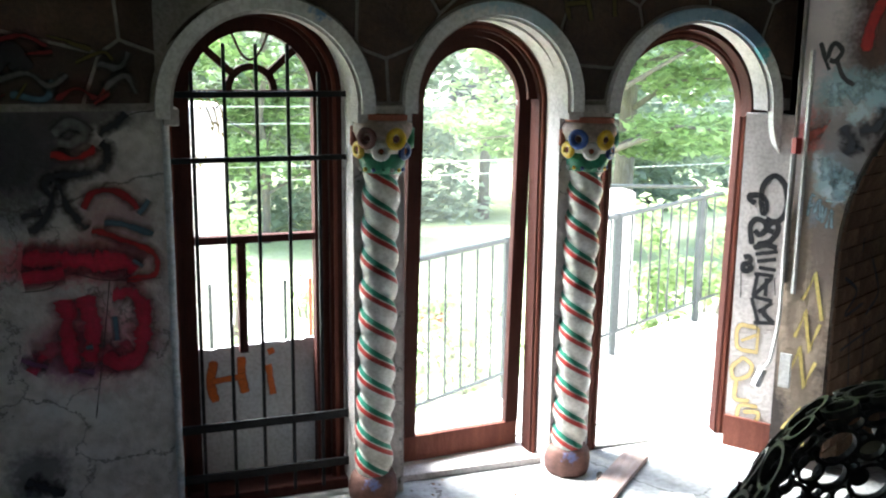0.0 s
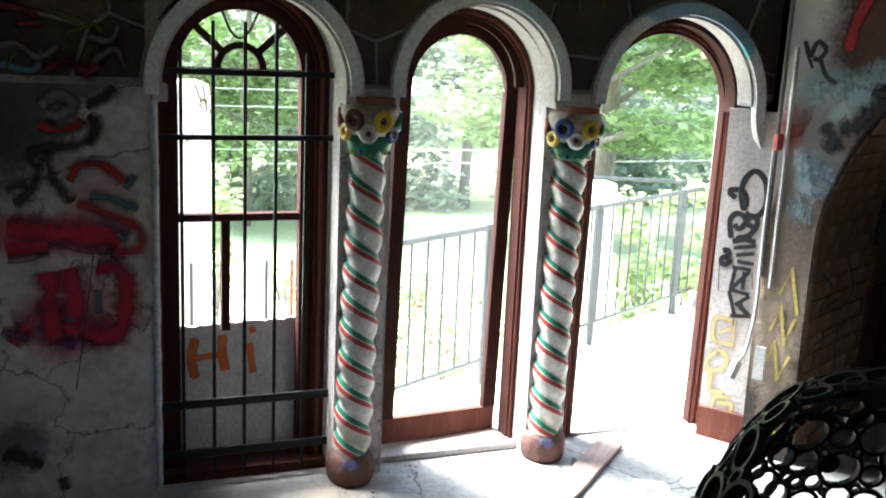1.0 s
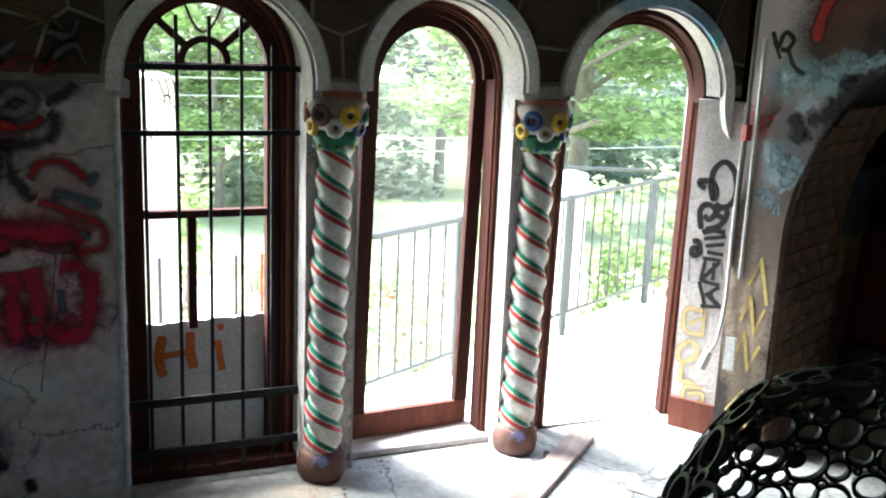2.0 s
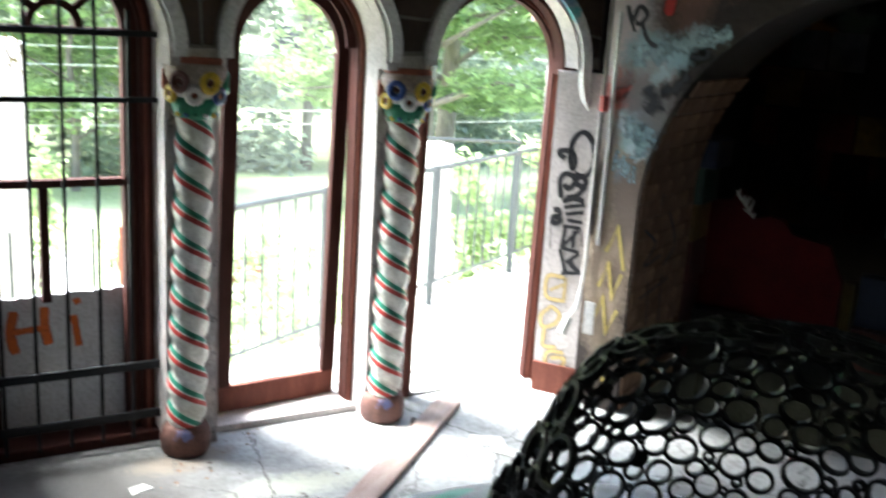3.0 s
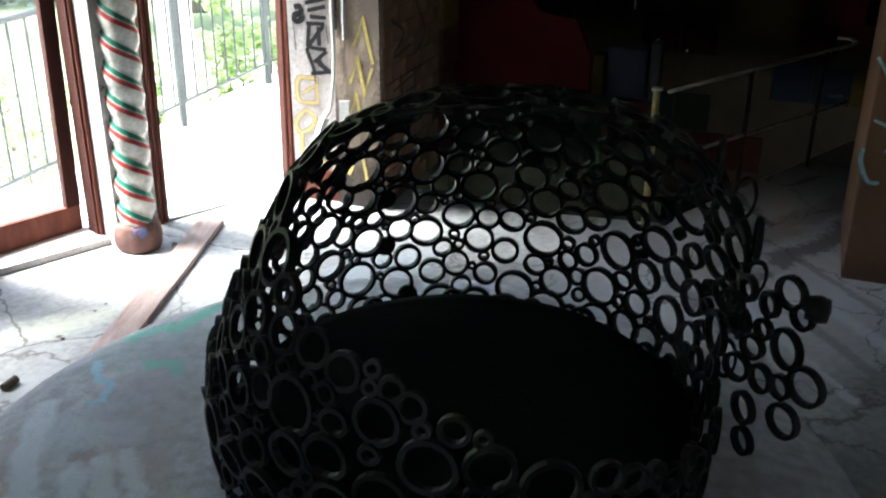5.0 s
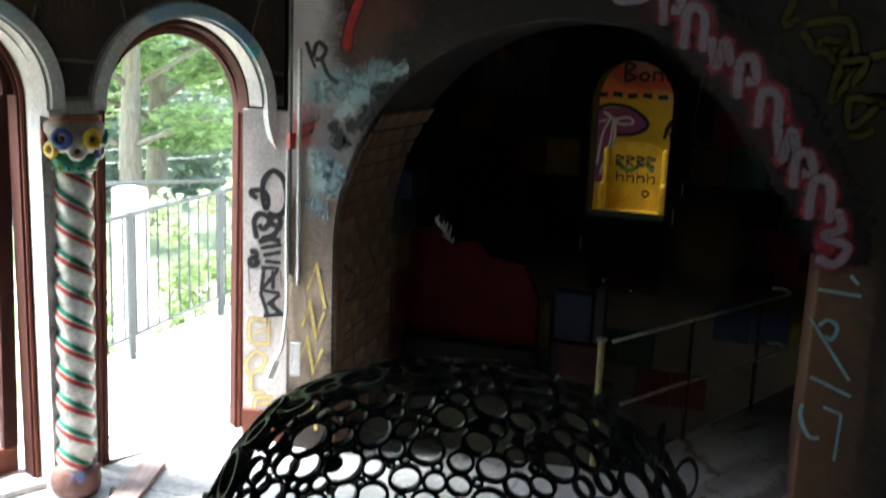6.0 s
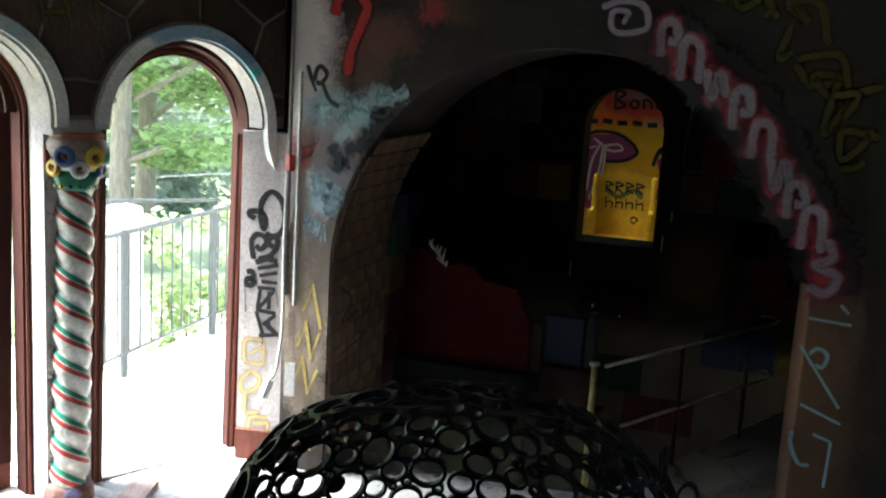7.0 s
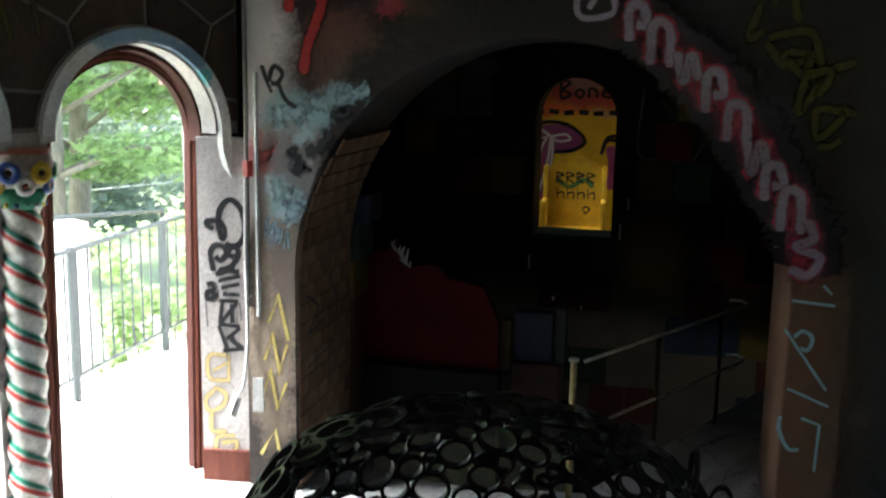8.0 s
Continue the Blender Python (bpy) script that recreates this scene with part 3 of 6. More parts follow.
for pts in voronoi_stones(-0.9, 3.335, 1.86, TOP - 0.02, 0.34, rng, [(0.72, 0.468, 1.84), (1.735, 0.448, 1.86), (2.785, 0.503, 1.80)], 0.014):
    y = YS if min(q.x for q in pts) > 0.29 else (YS + 0.03)
    part("stone", stone_mesh(pts, y - 0.001, 0.006 + rng.random() * 0.004), M_brownstone, wall_arcade)

# painted mouldings round the arches
ring_sprays = [((2.72, 4.1, 2.25), (0.3, 1, 0.07), (0.12, 0.3, 0.45), 0.75), ((3.02, 4.1, 2.17), (0.14, 1, 0.1), (0.06, 0.2, 0.35), 0.8),
               ((3.12, 4.1, 2.08), (0.05, 1, 0.05), (0.1, 0.45, 0.5), 0.9), ((1.66, 4.1, 2.27), (0.2, 1, 0.06), (0.25, 0.42, 0.5), 0.7),
               ((1.95, 4.1, 2.22), (0.12, 1, 0.1), (0.3, 0.5, 0.55), 0.6), ((0.95, 4.1, 2.24), (0.07, 1, 0.05), (0.05, 0.2, 0.45), 0.8)]
M_ringpaint = mat("moulding_paint", (0.8, 0.79, 0.77), 0.6, var=0.1, scale=5, bump=0.3, colour_spots=ring_sprays)
for c, R, sp, zl, zr, tp in ((0.72, 0.44, 1.84, 1.80, 1.81, False), (1.735, 0.42, 1.86, 1.81, 1.81, False), (2.785, 0.475, 1.80, 1.81, 1.585, True)):
    part("arch_moulding", arch_bar(c, R - 0.045, R + 0.012, YS - 0.04, YS - 0.001, sp, zl, zr, taper=tp), M_ringpaint, wall_arcade, "white painted arch moulding with blue spray", smooth=False)
    part("arch_moulding", arch_bar(c, R - 0.058, R - 0.046, YS - 0.012, YS + 0.1, sp, zl, 1.80), M_plaster, wall_arcade, "white inner arch bead")
for c, h, sp in ((0.7125, 0.3965, 1.88), (1.725, 0.389, 1.83)):
    part("reveal_lining", arch_bar(c, h - 0.006, h - 0.0005, YW - 0.004, 4.384, sp, 0.0, 0.0), M_plaster, wall_arcade, "white painted reveal")
for a, b, z in ((0.30, 0.36, 1.84), (1.10, 1.345, 1.845), (2.105, 2.335, 1.84)):
    part("impost_block", cube(a, b, YS - 0.012, YW + 0.02, 1.77, z, 0.008), M_plaster, wall_arcade)

bm = bmesh.new()
pts = [(0.312 + 0.006 * noise.noise((0, 0, 9 * i)), 4.236 + 0.004 * noise.noise((5, 0, 7 * i)), 0.06 + 1.76 * i / 40) for i in range(41)]
tube(bm, pts, [0.016 + 0.006 * noise.noise((i * 0.7, 3, 0)) for i in range(41)], 10)
M_edge = mat("worn_white_edge", (0.72, 0.73, 0.74), 0.8, color2=(0.35, 0.42, 0.5), scale=6, bump=0.6)
part("pier_edge", bm, M_edge, wall_arcade, "worn rounded white pier edge", smooth=True)

# splayed panel between the open doorway and the corner
M_panelpaint = mat("panel_plaster", (0.6, 0.55, 0.53), 0.85, var=0.16, scale=4, bump=0.5)
bm = bmesh.new()
q = [(3.17, 4.26), (3.32, 4.04), (3.345, 4.10), (3.345, 4.50), (3.285, 4.50), (3.285, 4.40)]
lo = [bm.verts.new((x, y, 0)) for x, y in q]
hi = [bm.verts.new((x, y, 1.78)) for x, y in q]
bm.faces.new(hi)
for i in range(len(q)):
    j = (i + 1) % len(q)
    bm.faces.new((lo[i], lo[j], hi[j], hi[i]))
bmesh.ops.recalc_face_normals(bm, faces=bm.faces)
wall_panel = structure("wall_panel", bm, M_panelpaint, "pinkish plaster panel with black and yellow spray tags", "wall")
part("baseboard", cube(0.0, 0.255, -0.018, 0.0, 0, 0.17, 0.004), M_wood_worn, wall_panel, "worn red-brown wooden skirting board", m=MP)

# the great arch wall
# Near-black base paints the plaster's shade; pale left patches paint its lit part.
M_archwall = mat("great_arch_plaster", (0.045, 0.033, 0.028), 0.9, var=0.25, scale=2.5, bump=0.8, fine=30, colour_spots=[
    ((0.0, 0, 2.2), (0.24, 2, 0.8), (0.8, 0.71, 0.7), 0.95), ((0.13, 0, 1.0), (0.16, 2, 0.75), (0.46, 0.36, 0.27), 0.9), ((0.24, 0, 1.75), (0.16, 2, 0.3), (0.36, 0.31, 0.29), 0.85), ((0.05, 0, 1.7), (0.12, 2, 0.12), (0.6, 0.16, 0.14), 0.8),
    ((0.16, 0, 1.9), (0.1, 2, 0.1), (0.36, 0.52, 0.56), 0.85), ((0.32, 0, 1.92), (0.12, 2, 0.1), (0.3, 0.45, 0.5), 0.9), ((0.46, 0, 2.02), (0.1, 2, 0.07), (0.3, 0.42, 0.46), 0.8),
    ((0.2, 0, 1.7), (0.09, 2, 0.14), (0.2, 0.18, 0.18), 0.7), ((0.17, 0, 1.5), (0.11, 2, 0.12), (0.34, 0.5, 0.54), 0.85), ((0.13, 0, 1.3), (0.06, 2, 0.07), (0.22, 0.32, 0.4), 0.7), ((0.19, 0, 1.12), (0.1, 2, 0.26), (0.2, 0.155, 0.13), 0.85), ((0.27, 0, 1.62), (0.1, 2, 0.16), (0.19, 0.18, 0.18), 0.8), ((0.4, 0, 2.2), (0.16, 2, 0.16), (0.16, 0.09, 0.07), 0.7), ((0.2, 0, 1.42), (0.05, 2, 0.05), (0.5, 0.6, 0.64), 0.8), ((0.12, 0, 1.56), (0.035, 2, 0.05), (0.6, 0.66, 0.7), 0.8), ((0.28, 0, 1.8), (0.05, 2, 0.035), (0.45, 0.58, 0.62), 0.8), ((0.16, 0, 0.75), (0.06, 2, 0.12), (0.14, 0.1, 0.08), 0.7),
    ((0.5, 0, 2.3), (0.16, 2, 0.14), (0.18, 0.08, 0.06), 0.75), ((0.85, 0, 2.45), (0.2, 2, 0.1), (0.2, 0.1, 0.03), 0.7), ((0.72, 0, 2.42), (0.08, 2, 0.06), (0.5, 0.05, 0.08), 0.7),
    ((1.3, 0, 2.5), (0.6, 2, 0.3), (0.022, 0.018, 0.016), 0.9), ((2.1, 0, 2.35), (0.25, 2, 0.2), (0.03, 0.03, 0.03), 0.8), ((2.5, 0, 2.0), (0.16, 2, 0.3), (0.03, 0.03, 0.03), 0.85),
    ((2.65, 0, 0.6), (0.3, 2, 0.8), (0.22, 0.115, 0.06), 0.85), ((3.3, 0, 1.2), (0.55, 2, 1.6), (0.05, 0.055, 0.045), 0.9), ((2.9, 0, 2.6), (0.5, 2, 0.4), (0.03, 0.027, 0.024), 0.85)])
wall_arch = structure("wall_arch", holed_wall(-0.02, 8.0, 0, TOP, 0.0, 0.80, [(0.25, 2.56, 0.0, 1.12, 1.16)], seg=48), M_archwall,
                      "grimy plaster wall with a great round arch covered in graffiti, shade painted in", "wall", m=MA)
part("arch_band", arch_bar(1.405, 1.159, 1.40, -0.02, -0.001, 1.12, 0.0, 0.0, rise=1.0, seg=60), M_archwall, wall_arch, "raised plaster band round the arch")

# bricks of the arch's inner side
brick_meshes = []
for ln in (0.187, 0.088):
    bm0 = bmesh.new()
    box(bm0, 0, 0.012, 0, ln, 0, 0.087)
    me = bpy.data.meshes.new("brick")
    bm0.to_mesh(me)
    bm0.free()
    me.materials.append(M_brick)
    brick_meshes.append(me)
for j in range(19):
    row = [(0.008 + 0.197 * i, 0) for i in range(4)] if j % 2 == 0 else [(0.008, 1), (0.106, 0), (0.303, 0), (0.5, 0), (0.697, 1)]
    z = 0.01 + j * 0.095
    u = max(0.0, min(1.0, (z + 0.04 - 1.12) / 1.16))
    s_ = 1.405 - 1.155 * math.sqrt(1 - u * u)
    for y0, k in row:
        ob = new("brick", brick_meshes[k])
        ob.parent = wall_arch
        ob.matrix_basis = pose(s_, y0, z, 0, math.degrees(math.asin(u)) * 0.9 if u else 0, 0)

# painted graffiti on the walls
def on_wall(lines, margin):
    """Keeps strokes on the plaster, clear of the great arch's opening."""
    out = []
    for line in lines:
        row = []
        for x, z in line:
            u = max(0.0, min(1.0, (z - 1.12) / 1.16))
            row.append((min(x, 1.405 - 1.155 * math.sqrt(1 - u * u) - margin), z))
        out.append(row)
    return out


TAG = [[(0.081, 1.327), (0.05, 1.343), (0.052, 1.363), (0.11, 1.367), (0.136, 1.32), (0.124, 1.277), (0.107, 1.35), (0.116, 1.425), (0.165, 1.475), (0.218, 1.437), (0.24, 1.35), (0.227, 1.274), (0.184, 1.24), (0.138, 1.254)], [(0.077, 1.111), (0.064, 1.177), (0.066, 1.219), (0.094, 1.245), (0.135, 1.234), (0.145, 1.202), (0.114, 1.167), (0.086, 1.188)], [(0.102, 1.115), (0.167, 1.138), (0.2, 1.188), (0.202, 1.229), (0.173, 1.242), (0.152, 1.203), (0.19, 1.186)], [(0.087, 1.095), (0.144, 1.117), (0.208, 1.11)], [(0.099, 1.063), (0.213, 1.091)], [(0.111, 1.026), (0.209, 1.05)], [(0.122, 0.996), (0.21, 0.993)], [(0.041, 1.037), (0.066, 1.045), (0.076, 1.017), (0.046, 1.004), (0.039, 0.977), (0.065, 0.969), (0.082, 0.992), (0.056, 1.009)]]
TAG2 = [[(0.102, 0.961), (0.202, 0.961)], [(0.12, 0.964), (0.104, 0.841)], [(0.194, 0.951), (0.113, 0.85)], [(0.097, 0.84), (0.207, 0.829)], [(0.169, 0.947), (0.168, 0.849)], [(0.098, 0.832), (0.144, 0.693)], [(0.138, 0.761), (0.207, 0.822)], [(0.164, 0.783), (0.172, 0.754), (0.222, 0.715)], [(0.118, 0.701), (0.227, 0.716)]]
part("graffiti_tag", strokes(TAG + TAG2, 0.034), M_black_spray, wall_panel, "black looping spray tag", m=MP)
DRIP = [[(0.031, 0.967), (0.039, 0.821)], [(0.206, 0.953), (0.218, 0.862)], [(0.136, 0.691), (0.137, 0.648)]]
part("graffiti_drip", strokes(DRIP, 0.008, th=0.0035), M_black_spray, wall_panel, "thin black paint drips", m=MP)
EPS = [[(0.146, 0.672), (0.051, 0.674), (0.032, 0.614), (0.05, 0.547), (0.151, 0.543)], [(0.059, 0.591), (0.138, 0.636)], [(0.146, 0.672), (0.143, 0.549)], [(0.069, 0.492), (0.021, 0.437), (0.036, 0.377), (0.104, 0.402), (0.128, 0.461), (0.086, 0.496), (0.06, 0.49)], [(0.049, 0.368), (0.048, 0.271), (0.126, 0.27)], [(0.172, 0.247), (0.08, 0.234), (0.074, 0.15), (0.155, 0.149), (0.177, 0.213), (0.097, 0.205)]]
part("graffiti_tag", strokes(EPS, 0.032, th=0.003), M_ochre_spray, wall_panel, "ochre yellow spray letters", m=MP)
ZIG = [[(0.103, 0.874), (0.157, 1.023), (0.21, 0.789)], [(0.079, 0.677), (0.123, 0.822), (0.162, 0.617), (0.205, 0.768)], [(0.066, 0.492), (0.11, 0.633), (0.149, 0.424), (0.199, 0.57)], [(0.056, 0.179), (0.135, 0.312), (0.17, 0.118)]]
part("graffiti_tag", strokes(ZIG, 0.034, th=0.024, curve=False), M_yellow_spray, wall_arch, "yellow zigzag spray strokes")
HOOK = [[(0.225, 2.38), (0.245, 2.47), (0.317, 2.5), (0.388, 2.441), (0.37, 2.346), (0.322, 2.235), (0.299, 2.097)]]
part("graffiti_hook", strokes(HOOK, 0.085, th=0.024), M_red_spray, wall_arch, "red sprayed hook like a question mark")
PATCH = [[(0.243, 1.877), (0.326, 1.952), (0.424, 1.969)], [(0.463, 1.97), (0.539, 2.003), (0.631, 2.028)], [(0.173, 1.949), (0.183, 1.838)], [(0.187, 1.519), (0.273, 1.504), (0.343, 1.545)], [(0.203, 1.443), (0.263, 1.437), (0.333, 1.488)], [(0.154, 1.593), (0.173, 1.48)]]
part("graffiti_mist", strokes(on_wall(PATCH, 0.06), 0.13, th=0.0225, rough=0.6), M_mist_spray, wall_arch, "pale blue sprayed mist")
PATCH = [[(0.226, 1.746), (0.275, 1.673), (0.248, 1.616)], [(0.305, 1.73), (0.384, 1.752), (0.433, 1.827)], [(0.433, 1.919), (0.52, 1.903), (0.559, 1.94)], [(0.324, 1.657), (0.374, 1.64)]]
part("graffiti_mist", strokes(on_wall(PATCH, 0.055), 0.11, th=0.0245, rough=0.6), M_smoke_spray, wall_arch, "dark grey sprayed mist")
PATCH = [[(0.035, 1.681), (0.107, 1.712), (0.178, 1.747)], [(0.116, 1.666), (0.147, 1.704)]]
part("graffiti_mist", strokes(PATCH, 0.09, th=0.004, rough=0.6), M_salmon_spray, wall_arch, "salmon sprayed mist")
LINE = [[(0.095, 1.299), (0.105, 1.397), (0.125, 1.402)], [(0.098, 1.348), (0.118, 1.359)], [(0.126, 1.32), (0.148, 1.385), (0.155, 1.296), (0.136, 1.303)], [(0.165, 1.362), (0.171, 1.28), (0.189, 1.351)], [(0.192, 1.251), (0.209, 1.338), (0.217, 1.254)], [(0.178, 1.388), (0.22, 1.383)]]
part("graffiti_tag", strokes(on_wall(LINE, 0.014), 0.028, th=0.027, rough=0.5), M_mist_spray, wall_arch, "pale blue blotted spray marks")
SCR = [[(0.088, 2.134), (0.121, 2.061), (0.141, 2.116), (0.163, 2.131), (0.194, 2.096), (0.166, 2.049), (0.136, 2.054)], [(0.101, 2.085), (0.14, 2.007)], [(0.17, 2.059), (0.209, 1.977), (0.263, 1.94)]]
part("graffiti_tag", strokes(SCR, 0.026, th=0.028), M_black_spray, wall_arch, "small black spray scribble")
DATE = [[(2.562, 1.16), (2.742, 1.148)], [(2.688, 1.236), (2.725, 1.198)], [(2.584, 0.996), (2.619, 1.026), (2.66, 0.998), (2.645, 0.945), (2.612, 0.949)], [(2.543, 1.03), (2.735, 0.765)], [(2.573, 0.76), (2.751, 0.692)], [(2.553, 0.63), (2.552, 0.566), (2.594, 0.484), (2.643, 0.478)], [(2.641, 0.629), (2.72, 0.604)], [(2.72, 0.604), (2.714, 0.384)]]
part("graffiti_date", strokes(DATE, 0.026, th=0.024), M_blue_spray, wall_arch, "pale blue sprayed date")
REVEAL = [[(0.1, 1.3), (0.3, 1.28), (0.5, 1.3)], [(0.3, 1.4), (0.28, 1.1)], [(0.08, 1.0), (0.25, 0.9), (0.12, 0.8), (0.35, 0.82)], [(0.42, 1.05), (0.55, 0.85), (0.4, 0.75)], [(0.1, 0.62), (0.5, 0.66)], [(0.2, 0.7), (0.25, 0.4)], [(0.4, 0.7), (0.42, 0.42)]]
part("graffiti_scrawl", strokes(REVEAL, 0.022, th=0.015), M_black_spray, wall_arch, "black spray lines on the bricks", m=pose(0.25, 0, 0, 0, 0, 90))
PINK = []
for k, (x, z) in enumerate(((1.84, 2.34), (1.94, 2.25), (2.06, 2.17), (2.18, 2.05), (2.28, 1.92), (2.37, 1.8), (2.45, 1.67), (2.53, 1.55))):
    a, b = 0.036 + 0.006 * (k % 3), 0.075 + 0.01 * (k % 2)
    PINK.append([[(x - a, z - b), (x - a, z + b * 0.8), (x + a * 0.4, z + b), (x + a, z), (x - a * 0.2, z - 0.1 * b)], [(x - a, z - b), (x - a * 0.8, z + b), (x + a * 0.8, z + b * 0.8), (x + a, z - b * 1.1)], [(x - a, z + b * 0.7), (x - a * 0.3, z - b), (x + a * 0.3, z + b * 0.5), (x + a, z - b * 0.9)]][k % 3])
PINK.append([(2.6, 1.52), (2.63, 1.44), (2.56, 1.4), (2.66, 1.36), (2.62, 1.28), (2.54, 1.3)])
BAND = [[(1.79, 2.36), (1.9, 2.3), (2.02, 2.2), (2.12, 2.13), (2.22, 2.02), (2.31, 1.9), (2.4, 1.77), (2.48, 1.64), (2.56, 1.52), (2.6, 1.4), (2.58, 1.3)]]
part("graffiti_band", strokes(BAND, 0.34, th=0.0215, rough=0.4), M_black_spray, wall_arch, "black shadow behind bubble lettering")
part("graffiti_band", strokes(BAND, 0.17, th=0.023, rough=0.3), M_pink_spray, wall_arch, "pink glow of bubble lettering")
part("graffiti_bubbles", strokes(PINK, 0.125, th=0.024), M_pink_spray, wall_arch, "pink outline of sprayed bubble lettering")
part("graffiti_bubbles", strokes(PINK, 0.062, th=0.03), M_lilac_spray, wall_arch, "lilac fill of sprayed bubble lettering")
SWIRL = [[(1.623, 2.4), (1.646, 2.45), (1.579, 2.45), (1.579, 2.38), (1.637, 2.36), (1.735, 2.39), (1.713, 2.48), (1.614, 2.5), (1.525, 2.47)]]
part("graffiti_swirl", strokes(SWIRL, 0.042, th=0.024), M_lilac_spray, wall_arch, "lilac sprayed swirl")
MUST = []
rng = random.Random(5)
for c, d in (((1.98, 2.6), 0.1), ((2.2, 2.56), 0.12), ((2.4, 2.4), 0.13), ((2.5, 2.22), 0.12), ((2.64, 2.08), 0.12), ((2.7, 1.9), 0.1)):
    MUST.append([(c[0] + rng.uniform(-d, d), c[1] + rng.uniform(-d, d)) for _ in range(5)])
    MUST.append([(c[0] + rng.uniform(-d, d), c[1] + rng.uniform(-d, d)) for _ in range(3)])
part("graffiti_scrawl", strokes(MUST, 0.065, th=0.003), M_mustard_spray, wall_arch, "mustard yellow spray scrawl")
MW = pose(0, YW, 0)
FILL = [[(-0.267, 1.242), (-0.139, 1.224), (-0.006, 1.219), (0.129, 1.199), (0.17, 1.168)], [(-0.271, 1.157), (-0.114, 1.179)], [(-0.106, 1.062), (-0.112, 0.914), (-0.091, 0.746)], [(-0.038, 1.073), (-0.016, 0.938), (-0.035, 0.788)], [(0.07, 1.068), (0.166, 1.048), (0.191, 0.925), (0.16, 0.804), (0.074, 0.764), (0.027, 0.814)], [(-0.208, 0.831), (-0.264, 0.76)]]
part("graffiti_fill", strokes(FILL[:2] + [[(-0.25, 0.82), (-0.1, 0.86), (0.05, 0.8), (0.14, 0.84)]], 0.2, th=0.002), M_rose_mist, wall_arcade, "rose sprayed haze", m=MW)
part("graffiti_fill", strokes(FILL, 0.15, th=0.004, rough=0.4), M_crimson_spray, wall_arcade, "crimson sprayed shapes", m=MW)
part("graffiti_touch", strokes([[(-0.3, 0.82), (-0.2, 0.78)], [(-0.1, 0.76), (-0.02, 0.74)]], 0.1, th=0.008), M_violet_spray, wall_arcade, "dull violet sprayed haze", m=MW)
TEAL = [[(0.053, 1.377), (0.134, 1.361), (0.243, 1.314)], [(0.19, 1.403), (0.233, 1.461)], [(0.157, 1.213), (0.198, 1.182)], [(0.074, 0.978), (0.078, 0.871)], [(-0.047, 0.849), (-0.019, 0.855)]]
part("graffiti_touch", strokes(TEAL, 0.075, th=0.009), M_teal_spray, wall_arcade, "dull blue spray touches", m=MW)
LOOPS = [[(-0.025, 1.436), (0.017, 1.5), (0.098, 1.506), (0.164, 1.462), (0.184, 1.425)], [(-0.133, 1.661), (-0.056, 1.641), (0.01, 1.662), (0.031, 1.69)], [(0.005, 1.349), (0.118, 1.303), (0.214, 1.256), (0.254, 1.21), (0.239, 1.143), (0.127, 1.132)]]
part("graffiti_scrawl", strokes(LOOPS, 0.075, th=0.012), M_redhaze, wall_arcade, "red spray loops", m=MW)
KNOTS = [[(-0.236, 1.355), (-0.197, 1.368), (-0.141, 1.466), (-0.163, 1.55), (-0.124, 1.557), (-0.077, 1.437), (-0.015, 1.35)], [(-0.124, 1.578), (-0.019, 1.578), (0.061, 1.606), (0.083, 1.676), (0.057, 1.704)], [(-0.259, 1.412), (-0.181, 1.432)], [(0.052, 1.732), (0.133, 1.789), (0.161, 1.817)]]
part("graffiti_scrawl", strokes(KNOTS, 0.075, th=0.015), M_smoke_spray, wall_arcade, "black spray strokes", m=MW)
LOW = [[(-0.313, 0.29), (-0.234, 0.249), (-0.168, 0.209)], [(-0.087, 0.15), (-0.075, 0.09)]]
part("graffiti_scrawl", strokes(LOW, 0.11, th=0.003, rough=0.5), M_smoke_spray, wall_arcade, "dark sooty spray near the floor", m=MW)
SPLIT = [[(-0.274, 1.106), (-0.169, 1.116), (-0.088, 1.171), (0.045, 1.136), (0.267, 1.131)], [(0.061, 1.135), (0.039, 0.965), (0.013, 0.784), (-0.024, 0.54)], [(0.269, 1.826), (0.188, 1.818), (0.119, 1.775), (0.052, 1.732)]]
part("crack", strokes(SPLIT, 0.005, th=0.018, rough=0.9), M_black_spray, wall_arcade, "open cracks in the plaster", m=MW)
YH = [[(2.05, 2.36), (2.09, 2.22)], [(2.07, 2.29), (2.18, 2.3)], [(2.16, 2.38), (2.2, 2.22)], [(2.3, 2.38), (2.32, 2.24)]]
part("graffiti_scrawl", strokes(YH, 0.06, th=0.014, curve=False), M_mustard_spray, wall_arcade, "yellow sprayed letters on the spandrel", m=pose(0, YS, 0))
BLOB = [[(-0.12, 1.74), (-0.06, 1.78), (0.0, 1.75), (-0.05, 1.70), (-0.1, 1.71)]]
part("graffiti_blob", strokes(BLOB, 0.09, th=0.006), M_grey_spray, wall_arcade, "grey sprayed blot", m=pose(0, YW, 0))
